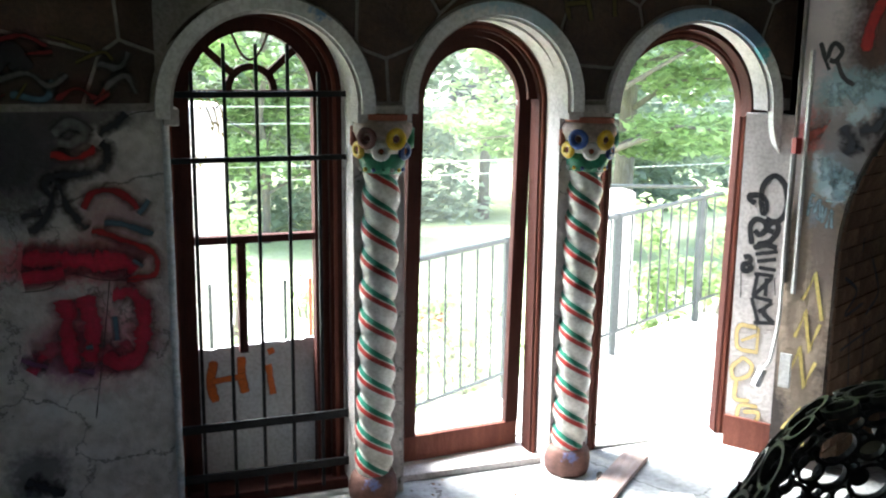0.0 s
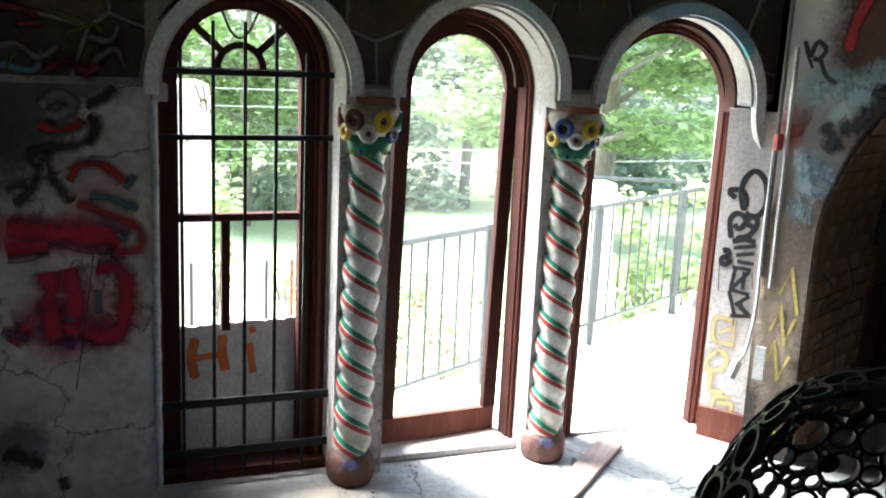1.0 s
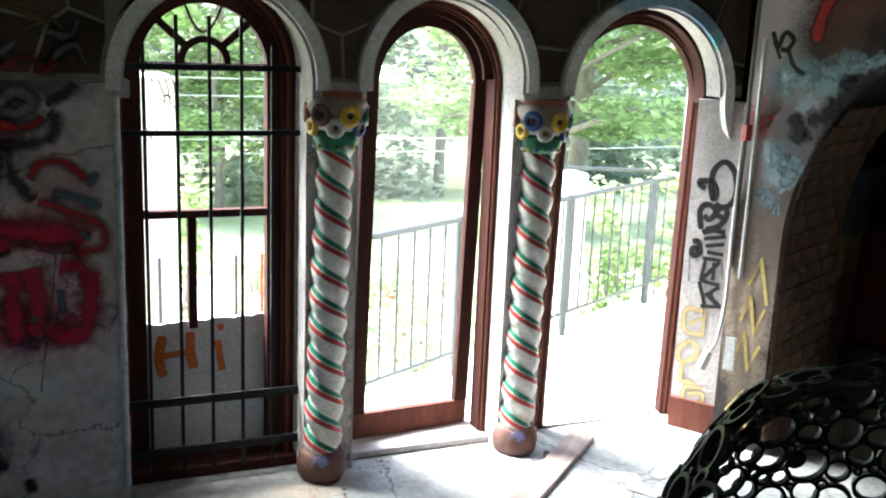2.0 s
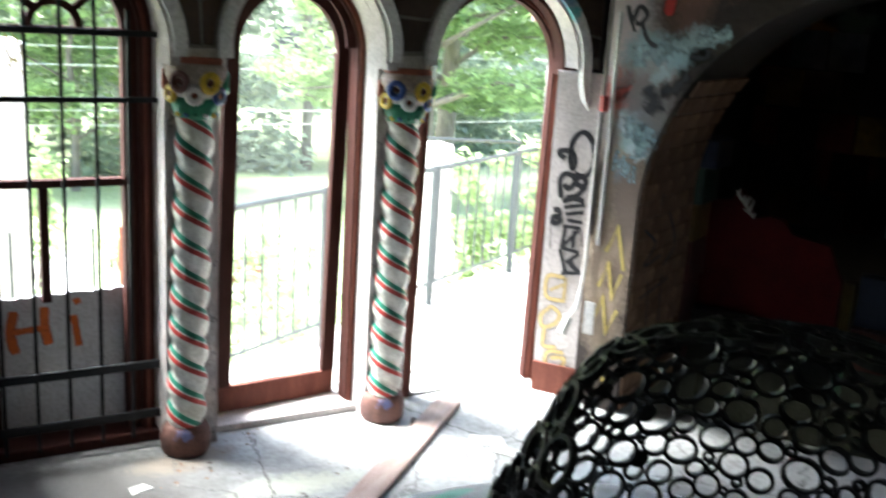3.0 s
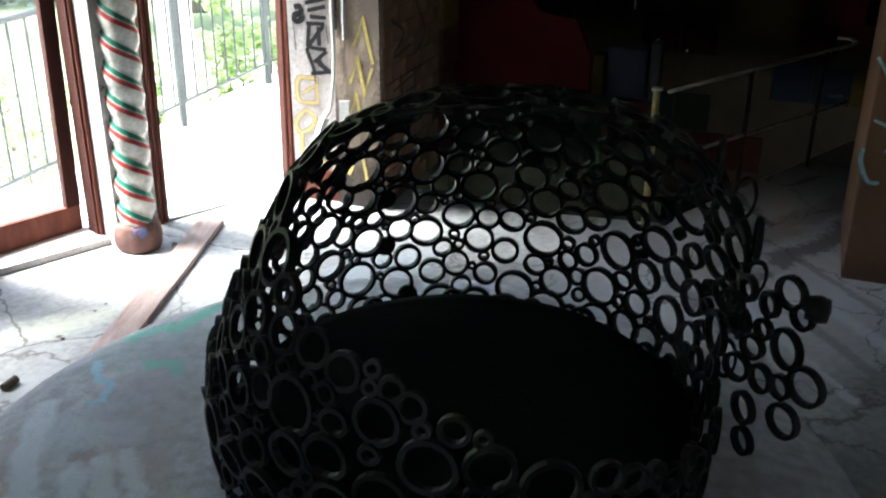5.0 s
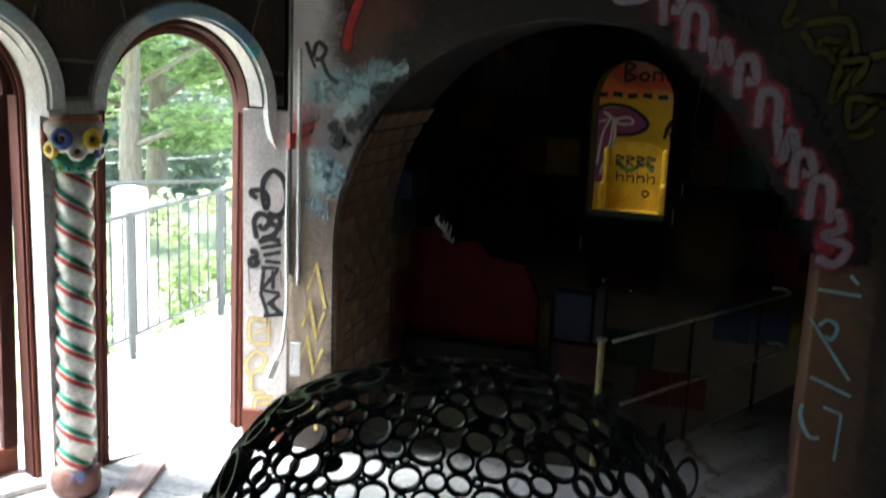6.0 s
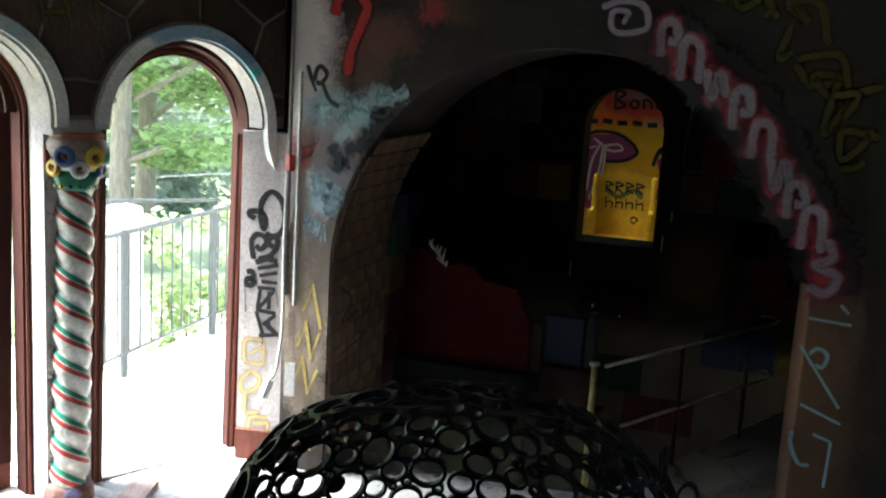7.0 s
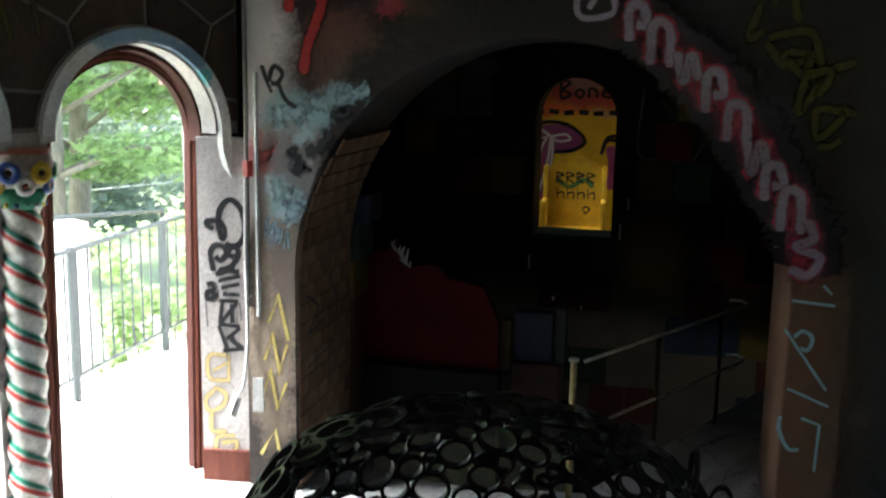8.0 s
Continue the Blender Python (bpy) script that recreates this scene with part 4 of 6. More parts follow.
for line, w, m, lab in (([(-0.34, 1.98), (-0.26, 2.06), (-0.2, 1.98)], 0.1, M_black_spray, "black"), ([(-0.1, 1.88), (-0.02, 1.92), (0.06, 1.88), (0.1, 1.94)], 0.09, M_dullred, "dull red"), ([(0.06, 2.02), (0.14, 2.0), (0.18, 2.06)], 0.08, M_dullgrey, "grey"),
                        ([(-0.26, 1.9), (-0.14, 1.88), (-0.1, 1.95)], 0.07, M_teal_spray, "dull blue"), ([(-0.2, 2.05), (-0.1, 2.06)], 0.09, M_dullred, "crimson"), ([(-0.05, 2.1), (0.04, 2.07)], 0.05, M_mustard_spray, "mustard")):
    part("graffiti_touch", strokes([line], w, th=0.013), m, wall_arcade, lab + " spray stroke on dark stone", m=pose(0, YS + 0.03, 0))
BLOB = [[(-0.3, 1.95), (-0.2, 1.98), (-0.12, 1.93), (-0.05, 1.97)], [(0.08, 1.92), (0.16, 1.97), (0.2, 1.9)]]
part("graffiti_blob", strokes(BLOB, 0.06, th=0.016), M_dullgrey, wall_arcade, "grey spray strokes on dark stone", m=pose(0, YS + 0.03, 0))
DASH = [[(-0.24, 1.88), (-0.2, 1.94)], [(-0.02, 2.02), (0.08, 2.06), (0.12, 2.03)], [(-0.12, 2.12), (-0.04, 2.1)]]
part("graffiti_dash", strokes(DASH, 0.03, th=0.018), M_mustard_spray, wall_arcade, "yellow spray dashes", m=pose(0, YS + 0.03, 0))
DASH = [[(-0.3, 2.1), (-0.2, 2.12), (-0.12, 2.08)], [(0.04, 1.86), (0.1, 1.9)], [(-0.34, 1.86), (-0.28, 1.9)]]
part("graffiti_dash", strokes(DASH, 0.055, th=0.017), M_dullred, wall_arcade, "dull red spray strokes", m=pose(0, YS + 0.03, 0))

# outer walls, ceilings
structure("wall_west", holed_wall(-2.9, 4.7, 0, TOP, 0.0, 0.2, [(0.15, 1.15, 1.0, 1.6, 0.5)]), M_sidewall, "grimy plaster side wall with an arched opening", "wall", m=pose(-3.2, 0, 0, 0, 0, 90))
structure("wall_south", holed_wall(-3.4, 9.6, 0, TOP, -3.0, -2.8, [(3.9, 4.4, 0.9, 1.8, 0.25)]), M_sidewall, "grimy plaster rear wall", "wall")
structure("ceiling", cube(-3.4, 6.6, -3.0, 4.72, TOP, TOP + 0.15), M_ceiling, "unseen pale ceiling that bounces light", "ceiling")
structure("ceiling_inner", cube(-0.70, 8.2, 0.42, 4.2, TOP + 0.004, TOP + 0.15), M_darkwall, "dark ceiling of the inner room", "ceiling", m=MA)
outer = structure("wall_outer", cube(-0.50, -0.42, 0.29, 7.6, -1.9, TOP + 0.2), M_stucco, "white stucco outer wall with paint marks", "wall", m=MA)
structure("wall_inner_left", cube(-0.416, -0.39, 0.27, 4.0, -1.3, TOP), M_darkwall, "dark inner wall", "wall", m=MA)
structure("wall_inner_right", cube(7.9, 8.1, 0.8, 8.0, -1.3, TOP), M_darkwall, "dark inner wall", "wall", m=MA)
MB = MA @ pose(0, 4.0, 0)
# Block wall base likewise darkened to stand for the unlit room.
M_blockwall = mat("darkened_block_wall", (0.04, 0.028, 0.026), 0.8, var=0.3, scale=2, bump=0.4, colour_spots=[
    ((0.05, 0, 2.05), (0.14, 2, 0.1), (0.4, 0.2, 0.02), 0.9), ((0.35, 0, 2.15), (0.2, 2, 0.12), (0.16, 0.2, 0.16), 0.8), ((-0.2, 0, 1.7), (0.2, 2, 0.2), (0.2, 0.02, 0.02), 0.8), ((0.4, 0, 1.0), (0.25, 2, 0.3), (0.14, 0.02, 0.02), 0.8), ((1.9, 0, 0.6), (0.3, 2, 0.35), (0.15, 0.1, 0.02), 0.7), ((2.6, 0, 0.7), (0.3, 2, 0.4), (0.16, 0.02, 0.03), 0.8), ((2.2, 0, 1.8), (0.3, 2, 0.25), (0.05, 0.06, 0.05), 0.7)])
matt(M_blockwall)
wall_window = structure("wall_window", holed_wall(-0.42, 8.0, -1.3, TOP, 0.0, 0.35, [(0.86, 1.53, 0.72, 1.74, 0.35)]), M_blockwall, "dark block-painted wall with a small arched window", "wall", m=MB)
part("graffiti_scrawl", strokes([[(1.75, 2.0), (1.72, 1.5), (1.85, 1.42), (1.98, 1.55), (2.0, 1.42), (2.15, 1.4), (2.25, 1.55)], [(1.9, 1.9), (2.02, 1.75)], [(2.5, 2.2), (2.7, 2.1), (2.6, 1.9)]], 0.03), M_grey_spray, wall_window, "grey sprayed outline")
part("graffiti_scrawl", strokes([[(-0.2, 1.5), (0.0, 1.75), (0.1, 1.45)], [(0.25, 1.8), (0.3, 1.3), (0.5, 1.25)]], 0.04), M_mustard_spray, wall_window, "mustard sprayed strokes")
rng = random.Random(9)
# Brighter copy of the block paints, lifting the wall's upper rows as if lit.
BRIGHTENED = [mat("brightened_block_" + k, c, 0.8, var=0.35, scale=5, bump=0.4) for k, c in (("red", (0.24, 0.03, 0.025)), ("ochre", (0.34, 0.2, 0.03)), ("green", (0.04, 0.13, 0.08)), ("blue", (0.03, 0.06, 0.22)), ("grey", (0.26, 0.25, 0.25)), ("brown", (0.16, 0.09, 0.06)))]
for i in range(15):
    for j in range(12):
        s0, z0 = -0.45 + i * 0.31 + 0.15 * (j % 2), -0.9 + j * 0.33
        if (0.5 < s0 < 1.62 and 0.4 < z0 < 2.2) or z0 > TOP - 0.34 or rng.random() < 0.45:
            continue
        part("block", cube(s0, s0 + 0.295, -0.02, -0.001, z0, z0 + 0.315, 0.006), (DIM[rng.choice((0, 0, 1, 3, 0, 2))] if j < 6 else BRIGHTENED[rng.choice((0, 5, 1, 4, 2, 3, 5, 5))]), wall_window)

# Two curled paint flakes, then three white bits painted in as glints.
for s0, z0, w, h in ((1.66, 0.98, 0.012, 0.1), (1.6, 0.72, 0.014, 0.14), (0.83, 0.42, 0.014, 0.13), (1.05, 0.16, 0.02, 0.03), (1.3, 0.1, 0.012, 0.02)):
    part("paint_flake", cube(s0, s0 + w, -0.026, -0.018, z0, z0 + h, 0.003), M_paper, wall_window, "white bit, among curled paint flakes and painted glints")

# ---- arcade things ----
MPX = 4.215


def twisted_column(x, y, tilt, dark, tall=1.0):
    col = thing("column", "white twisted column with red and green candy stripes and a flowered capital", "column", "arcade columns", pose(x, y, 0, 0, tilt, 0) @ Matrix.Diagonal((1, 1, tall, 1)))
    lobe, n = 0.137, 2
    z0, z1 = 0.14, 1.56
    bands = [(0.0, 0), (0.07, 0), (0.14, 0), (0.22, 0), (0.30, 0), (0.38, 0), (0.45, 1), (0.51, 1), (0.57, 1), (0.62, 0), (0.66, 2), (0.72, 2), (0.78, 2), (0.83, 0), (0.88, 0), (0.94, 0)]
    bm = bmesh.new()
    seg = 48
    k0 = int(z0 / lobe) - 1
    k1 = int(z1 / lobe) + n + 2
    levels = [(k + b, m) for k in range(k0, k1) for b, m in bands]
    rows = []
    for ph, m in levels:
        row = []
        for i in range(seg + 1):
            th = i * math.tau / seg
            z = (ph - n * th / math.tau) * lobe
            zc = min(max(z, z0), z1)
            f = ph % 1.0
            r = 0.071 + 0.021 * abs(math.sin(math.pi * (f + 0.09)))
            r *= 1 - 0.06 * (zc - z0) / (z1 - z0) + 0.015 * noise.noise((math.cos(th) * 2, math.sin(th) * 2, zc * 8))
            row.append(bm.verts.new((r * math.cos(th), r * math.sin(th), zc)))
        rows.append(row)
    for j in range(len(rows) - 1):
        a, b = rows[j], rows[j + 1]
        for i in range(seg):
            if abs(a[i].co.z - b[i].co.z) + abs(a[i + 1].co.z - b[i + 1].co.z) < 1e-6:
                continue
            f = bm.faces.new((a[i], a[i + 1], b[i + 1], b[i]))
            f.material_index = levels[j][1]
    bmesh.ops.remove_doubles(bm, verts=bm.verts, dist=1e-5)
    bmesh.ops.recalc_face_normals(bm, faces=bm.faces)
    part("shaft", bm, [M_shaft, M_stripe_red, M_stripe_green], col, "twisted white shaft with red and green stripes", smooth=True)
    part("base", lathe([(0.1, 0), (0.11, 0.02), (0.114, 0.07), (0.105, 0.12), (0.09, 0.145), (0.07, 0.148)], wobble=0.06), M_colbase, col, "worn dark reddish rounded base with blue paint", smooth=True)
    part("collar", lathe([(0.07, 1.545), (0.088, 1.55), (0.096, 1.575), (0.104, 1.605), (0.1, 1.635), (0.07, 1.64)], wobble=0.03), M_greenp, col, "green collar with beads", smooth=True)
    part("band", lathe([(0.09, 1.636), (0.112, 1.642), (0.118, 1.67), (0.112, 1.70), (0.09, 1.702)], wobble=0.04), M_shaft, col, "dirty cream band", smooth=True)
    part("bowl", lathe([(0.1, 1.69), (0.122, 1.70), (0.134, 1.73), (0.130, 1.765), (0.112, 1.785), (0.09, 1.786)], wobble=0.02), M_beige, col, "beige plaster bowl", smooth=True)
    part("abacus", lathe([(0.105, 1.778), (0.118, 1.782), (0.118, 1.806), (0.1, 1.81)]), M_terracotta, col, "rust-red capping disc", smooth=False)
    cols = [M_yellowp, M_bluep, M_greenp, M_white, M_terracotta, M_yellowp, M_bluep, M_white, M_terracotta, M_yellowp, dark, M_white]
    for i in range(12):
        th = math.radians(-90 + i * 30 + 12)
        up, r, mm, size = (1.705, 0.126, cols[i], 0.047) if i % 2 == 0 else (1.65, 0.116, cols[i], 0.04)
        fm = Matrix.Translation((r * math.cos(th), r * math.sin(th), up)) @ Euler((0, math.pi / 2, th)).to_matrix().to_4x4()
        fl = part("flower", torus(bmesh.new(), size * 0.72, size * 0.36, fm, 14, 6), mm, col, "glazed ring flower", smooth=True)
        bm = bmesh.new()
        bmesh.ops.create_icosphere(bm, subdivisions=1, radius=size * 0.34, matrix=fm)
        part("centre", bm, (M_colbase, M_terracotta)[i % 2], fl, smooth=True)
    for i in range(14):
        th = i * math.tau / 14
        bm = bmesh.new()
        bmesh.ops.create_icosphere(bm, subdivisions=1, radius=0.011, matrix=Matrix.Translation((0.094 * math.cos(th), 0.094 * math.sin(th), 1.565)))
        part("bead", bm, cols[i % 4], col, smooth=True)
    return col


twisted_column(1.184, MPX, 1.6, M_colbase)
twisted_column(2.20, MPX, 1.6, M_bluep, 0.985)

# the barred window
win = thing("barred_window", "arched red-brown window with a fanlight, broken panes and a board across its foot", "window")
part("frame", arch_bar(0.70, 0.335, 0.394, 4.40, 4.52, 1.88, 0.0, 0.0), M_wood, win, "red-brown arched frame")
part("frame", arch_bar(0.70, 0.272, 0.334, 4.43, 4.50, 1.88, 0.0, 0.0), M_wood, win)
part("frame_bead", arch_bar(0.70, 0.352, 0.368, 4.388, 4.40, 1.88, 0.0, 0.0), M_wood_worn, win)
part("sill", cube(0.32, 1.105, 4.36, 4.56, 0.0, 0.05, 0.006), M_wood, win, "worn wooden window sill")
part("transom", cube(0.428, 0.972, 4.435, 4.485, 1.865, 1.90, 0.004), M_wood, win)
part("mid_rail", cube(0.428, 0.972, 4.435, 4.485, 1.215, 1.25, 0.004), M_wood, win)
part("mullion", cube(0.615, 0.655, 4.435, 4.485, 0.70, 1.215, 0.004), M_wood, win)
bm = arch_bar(0.70, 0.085, 0.115, 4.44, 4.48, 1.90, None, None, seg=20)
part("fan_hub", bm, M_wood, win)
for a in (42, 138):
    d = Vector((math.cos(math.radians(a)), 0, math.sin(math.radians(a))))
    bm = bmesh.new()
    box(bm, 0.105, 0.285, -0.018, 0.018, -0.016, 0.016, 0.003)
    part("fan_spoke", bm, M_wood, win, m=Matrix.Translation((0.70, 4.46, 1.90)) @ pose(0, 0, 0, 0, -a, 0))
bm = tube(bmesh.new(), smooth_line([(0.62, 4.46, 2.15), (0.66, 4.46, 2.06), (0.70, 4.46, 2.03), (0.74, 4.46, 2.06), (0.78, 4.46, 2.14)]), 0.006, 6)
part("fan_tracery", bm, M_wood, win)
bm = bmesh.new()
rng = random.Random(3)
top = [(0.375 + 0.65 * i / 30, 0.70 + 0.018 * (i / 30) + (0.012 * rng.random() if i % 3 else 0.02 * rng.random())) for i in range(31)]
vf = [bm.verts.new((x, 4.515, z)) for x, z in top]
vb = [bm.verts.new((x, 4.53, z)) for x, z in top]
lf = [bm.verts.new((x, 4.515, 0.0)) for x, z in top]
lb = [bm.verts.new((x, 4.53, 0.0)) for x, z in top]
for i in range(30):
    bm.faces.new((lf[i], lf[i + 1], vf[i + 1], vf[i]))
    bm.faces.new((lb[i], vb[i], vb[i + 1], lb[i + 1]))
    bm.faces.new((vf[i], vf[i + 1], vb[i + 1], vb[i]))
board = part("lower_board", bm, M_panel, win, "grey-white board with orange sprayed letters and a ragged top")
HI = [[(0.505, 0.65), (0.485, 0.55), (0.505, 0.45)], [(0.63, 0.66), (0.63, 0.56), (0.645, 0.48)], [(0.49, 0.55), (0.64, 0.565)], [(0.755, 0.61), (0.775, 0.46)], [(0.755, 0.67), (0.785, 0.68)]]
part("letters", strokes(HI, 0.05), M_orange, board, "orange sprayed letters", m=pose(0, 4.515, 0))
vine = thing("dry_vine", "dry yellowed vine hanging in the window", "vine")
rng = random.Random(31)
for k in range(3):
    pts = [(0.46 + 0.02 * k, 4.40, 1.9), (0.5 + 0.03 * k, 4.395, 1.82), (0.53 + 0.02 * k, 4.4, 1.74 - 0.03 * k)]
    part("stem", tube(bmesh.new(), smooth_line(pts), 0.0035, 5), M_dryleaf, vine)
vine_spots = [(Vector((0.50, 4.40, 1.86)), 0.05), (Vector((0.55, 4.4, 1.75)), 0.04), (Vector((0.47, 4.39, 1.6)), 0.03)]
bm = bmesh.new()
for c, R in vine_spots:
    for k in range(7):
        q = c + Vector((rng.uniform(-R, R), rng.uniform(-0.01, 0.01), rng.uniform(-R, R)))
        e = Euler((rng.uniform(0, 6), rng.uniform(0, 6), rng.uniform(0, 6))).to_matrix()
        bm.faces.new([bm.verts.new(q + e @ Vector(o)) for o in ((-0.014, 0, 0), (0, -0.007, 0), (0.014, 0, 0), (0, 0.007, 0))])
tagged(part("leaves", bm, M_dryleaf, vine, "curled yellow leaves"), kind="stuff")
grille = thing("window_grille", "black iron window grille of flat bars", "window grille")
for i in range(5):
    part("bar", cube(0.425 + i * 0.137, 0.441 + i * 0.137, 4.352, 4.366, 0.03, 2.10 if i in (1, 2, 3) else 1.98, 0.003), M_iron, grille)
for z, w, d in ((1.885, 0.013, 0), (1.605, 0.012, 0), (0.39, 0.02, 0), (0.15, 0.02, 0)):
    part("cross_bar", cube(0.33, 1.10, 4.335, 4.352, z - w, z + w, 0.003), M_iron, grille)

# door frames and the ajar door leaf
door_frame = thing("door_frame", "stepped red-brown arched door frame", "door frame", "door frames")
part("frame", arch_bar(1.735, 0.342, 0.392, 4.40, 4.50, 1.83, 0.0, 0.0), M_wood, door_frame)
part("frame", arch_bar(1.735, 0.352, 0.366, 4.385, 4.40, 1.83, 0.0, 0.0), M_wood_worn, door_frame)
part("frame", arch_bar(1.735, 0.374, 0.39, 4.375, 4.40, 1.83, 0.0, 0.0), M_wood_worn, door_frame)
part("stop", arch_bar(1.735, 0.295, 0.343, 4.43, 4.45, 1.85, None, None), M_wood, door_frame)
part("sill", cube(1.34, 2.12, 4.33, 4.56, 0.0, 0.035, 0.006), M_plaster, door_frame, "worn pale stone sill")
leaf = thing("door_leaf", "red-brown arched door leaf standing ajar with a hazy pane", "door", m=pose(1.40, 4.455, 0.045, 0, 1.2, 7.0))
part("stile_arch", arch_bar(0.335, 0.262, 0.335, 0.0, 0.04, 1.79, 0.13, 0.13), M_wood, leaf, "arched wooden stiles")
part("bottom_rail", cube(0.002, 0.668, 0.0, 0.04, 0.0, 0.13, 0.004), M_wood_worn, leaf, "worn wooden bottom rail")
M_haze = bpy.data.materials.new("hazy_pane")
M_haze.use_nodes = True
hn, hl = M_haze.node_tree.nodes, M_haze.node_tree.links
hn.remove(hn["Principled BSDF"])
ht, hd, hm = hn.new("ShaderNodeBsdfTransparent"), hn.new("ShaderNodeBsdfTranslucent"), hn.new("ShaderNodeMixShader")
hnoise = hn.new("ShaderNodeTexNoise")
hnoise.inputs["Scale"].default_value = 3.0
hr = hn.new("ShaderNodeMapRange")
hr.inputs[3].default_value, hr.inputs[4].default_value = 0.006, 0.018
hl.new(hnoise.outputs[0], hr.inputs[0])
hl.new(hr.outputs[0], hm.inputs[0])
hd.inputs[0].default_value = (0.8, 0.82, 0.8, 1)
hl.new(ht.outputs[0], hm.inputs[1])
hl.new(hd.outputs[0], hm.inputs[2])
hl.new(hm.outputs[0], hn["Material Output"].inputs[0])
bm = bmesh.new()
ou = [(0.07, 0.125), (0.60, 0.125)] + [(0.335 + 0.268 * math.cos(math.pi * i / 20), 1.79 + 0.268 * math.sin(math.pi * i / 20)) for i in range(21)]
fr = [bm.verts.new((x, 0.018, z)) for x, z in ou]
bk = [bm.verts.new((x, 0.022, z)) for x, z in ou]
bm.faces.new(fr)
bm.faces.new(bk[::-1])
for i in range(len(ou)):
    j = (i + 1) % len(ou)
    bm.faces.new((fr[i], bk[i], bk[j], fr[j]))
bmesh.ops.recalc_face_normals(bm, faces=bm.faces)
pane = part("pane", bm, M_haze, leaf, "hazy clear sheet")
pane.visible_shadow = False
rng = random.Random(21)
for i in range(9):
    a = math.radians(rng.uniform(5, 175))
    bm = bmesh.new()
    c, w = Vector((0.335 + 0.262 * math.cos(a), 0.02, 1.77 + 0.262 * math.sin(a))), rng.uniform(0.008, 0.02)
    t = Vector((-math.sin(a), 0, math.cos(a)))
    q = [c + t * w, c - t * w, c - Vector((math.cos(a), 0, math.sin(a))) * w * 0.8]
    fr = [bm.verts.new(v) for v in q]
    bk = [bm.verts.new(v + Vector((0, 0.003, 0))) for v in q]
    bm.faces.new(fr)
    bm.faces.new(bk[::-1])
    for k in range(3):
        bm.faces.new((fr[k], bk[k], bk[(k + 1) % 3], fr[(k + 1) % 3]))
    part("glass_shard", bm, M_paper, leaf, "leftover putty and glass")
frame3 = thing("door_frame", "red-brown arched door frame with no door", "door frame", "door frames", pose(2.835, 0, 0, 0, 0.9, 0))
part("frame", arch_bar(0.0, 0.372, 0.432, 4.40, 4.45, 1.77, 0.0, 0.0), M_wood, frame3)
part("frame", arch_bar(0.0, 0.386, 0.40, 4.388, 4.40, 1.77, 0.0, 0.0), M_wood_worn, frame3)
part("frame", arch_bar(0.0, 0.41, 0.425, 4.38, 4.40, 1.77, 0.0, 0.0), M_wood_worn, frame3)
part("casing", arch_bar(-0.03, 0.40, 0.50, 4.31, 4.40, 1.79, None, 1.76), M_wood, frame3, "outer casing of the frame")
part("threshold", cube(-0.395, 0.385, 4.40, 4.52, 0.0, 0.012, 0.004), M_concrete_out, frame3)

# conduit with its hanging plug in the corner
conduit = thing("conduit", "painted electric conduit with a red box and a hanging white plug", "conduit", m=pose(-0.045, -0.028, 0))
part("pipe", tube(bmesh.new(), [(3.325, 4.035, 0.95), (3.325, 4.035, 2.3), (3.33, 4.035, TOP)], 0.011), M_mortar, conduit)
part("pipe", tube(bmesh.new(), smooth_line([(3.31, 4.03, 1.62), (3.305, 4.03, 1.2), (3.31, 4.03, 0.8), (3.29, 4.03, 0.62), (3.28, 4.04, 0.54), (3.255, 4.05, 0.5)]), 0.009), M_white, conduit, "white hanging cable")
part("box", cube(3.30, 3.335, 4.0, 4.035, 1.6, 1.68, 0.004), M_stripe_red, conduit, "small red switch box")
part("plug", cube(-0.02, 0.02, -0.018, 0.018, -0.07, 0.03, 0.006), M_white, conduit, "white plug", m=pose(3.235, 4.045, 0.47, 0, 25, 0))
part("plaster_flap", cube(-0.006, 0.006, -0.03, 0.03, -0.09, 0.09, 0.004), M_white, conduit, "torn white flap", m=pose(3.33, 3.98, 0.5, 0, 0, 30))
part("cover_strip", cube(3.335, 3.352, 3.975, 3.992, 0.9, 2.1, 0.003), M_white, conduit, "white cover strip")

# the ring pod: hooded seat welded from steel rings
pod = thing("ring_pod_seat", "large black hooded pod seat welded from many steel rings", "pod seat", m=pose(1.77, 1.50, 0) @ Matrix.Diagonal((0.972, 0.972, 0.943, 1)))
rng = random.Random(11)


def pod_radius(h):
    """Radius of the shell at a height."""
    tab = ((0.0, 0.56), (0.4, 0.62), (0.75, 0.65), (0.9, 0.64), (1.05, 0.615), (1.15, 0.585), (1.27, 0.52), (1.35, 0.446), (1.42, 0.3), (1.445, 0.1), (1.45, 0.0))
    for (h0, r0), (h1, r1) in zip(tab, tab[1:]):
        if h <= h1:
            return r0 + (r1 - r0) * (h - h0) / (h1 - h0)
    return 0.0


def pod_lean(h):
    """The hood leans towards the entrance side."""
    u = min(1.0, max(0.0, (h - 0.7) / 0.45))
    return 0.1 * u * u * (3 - 2 * u)


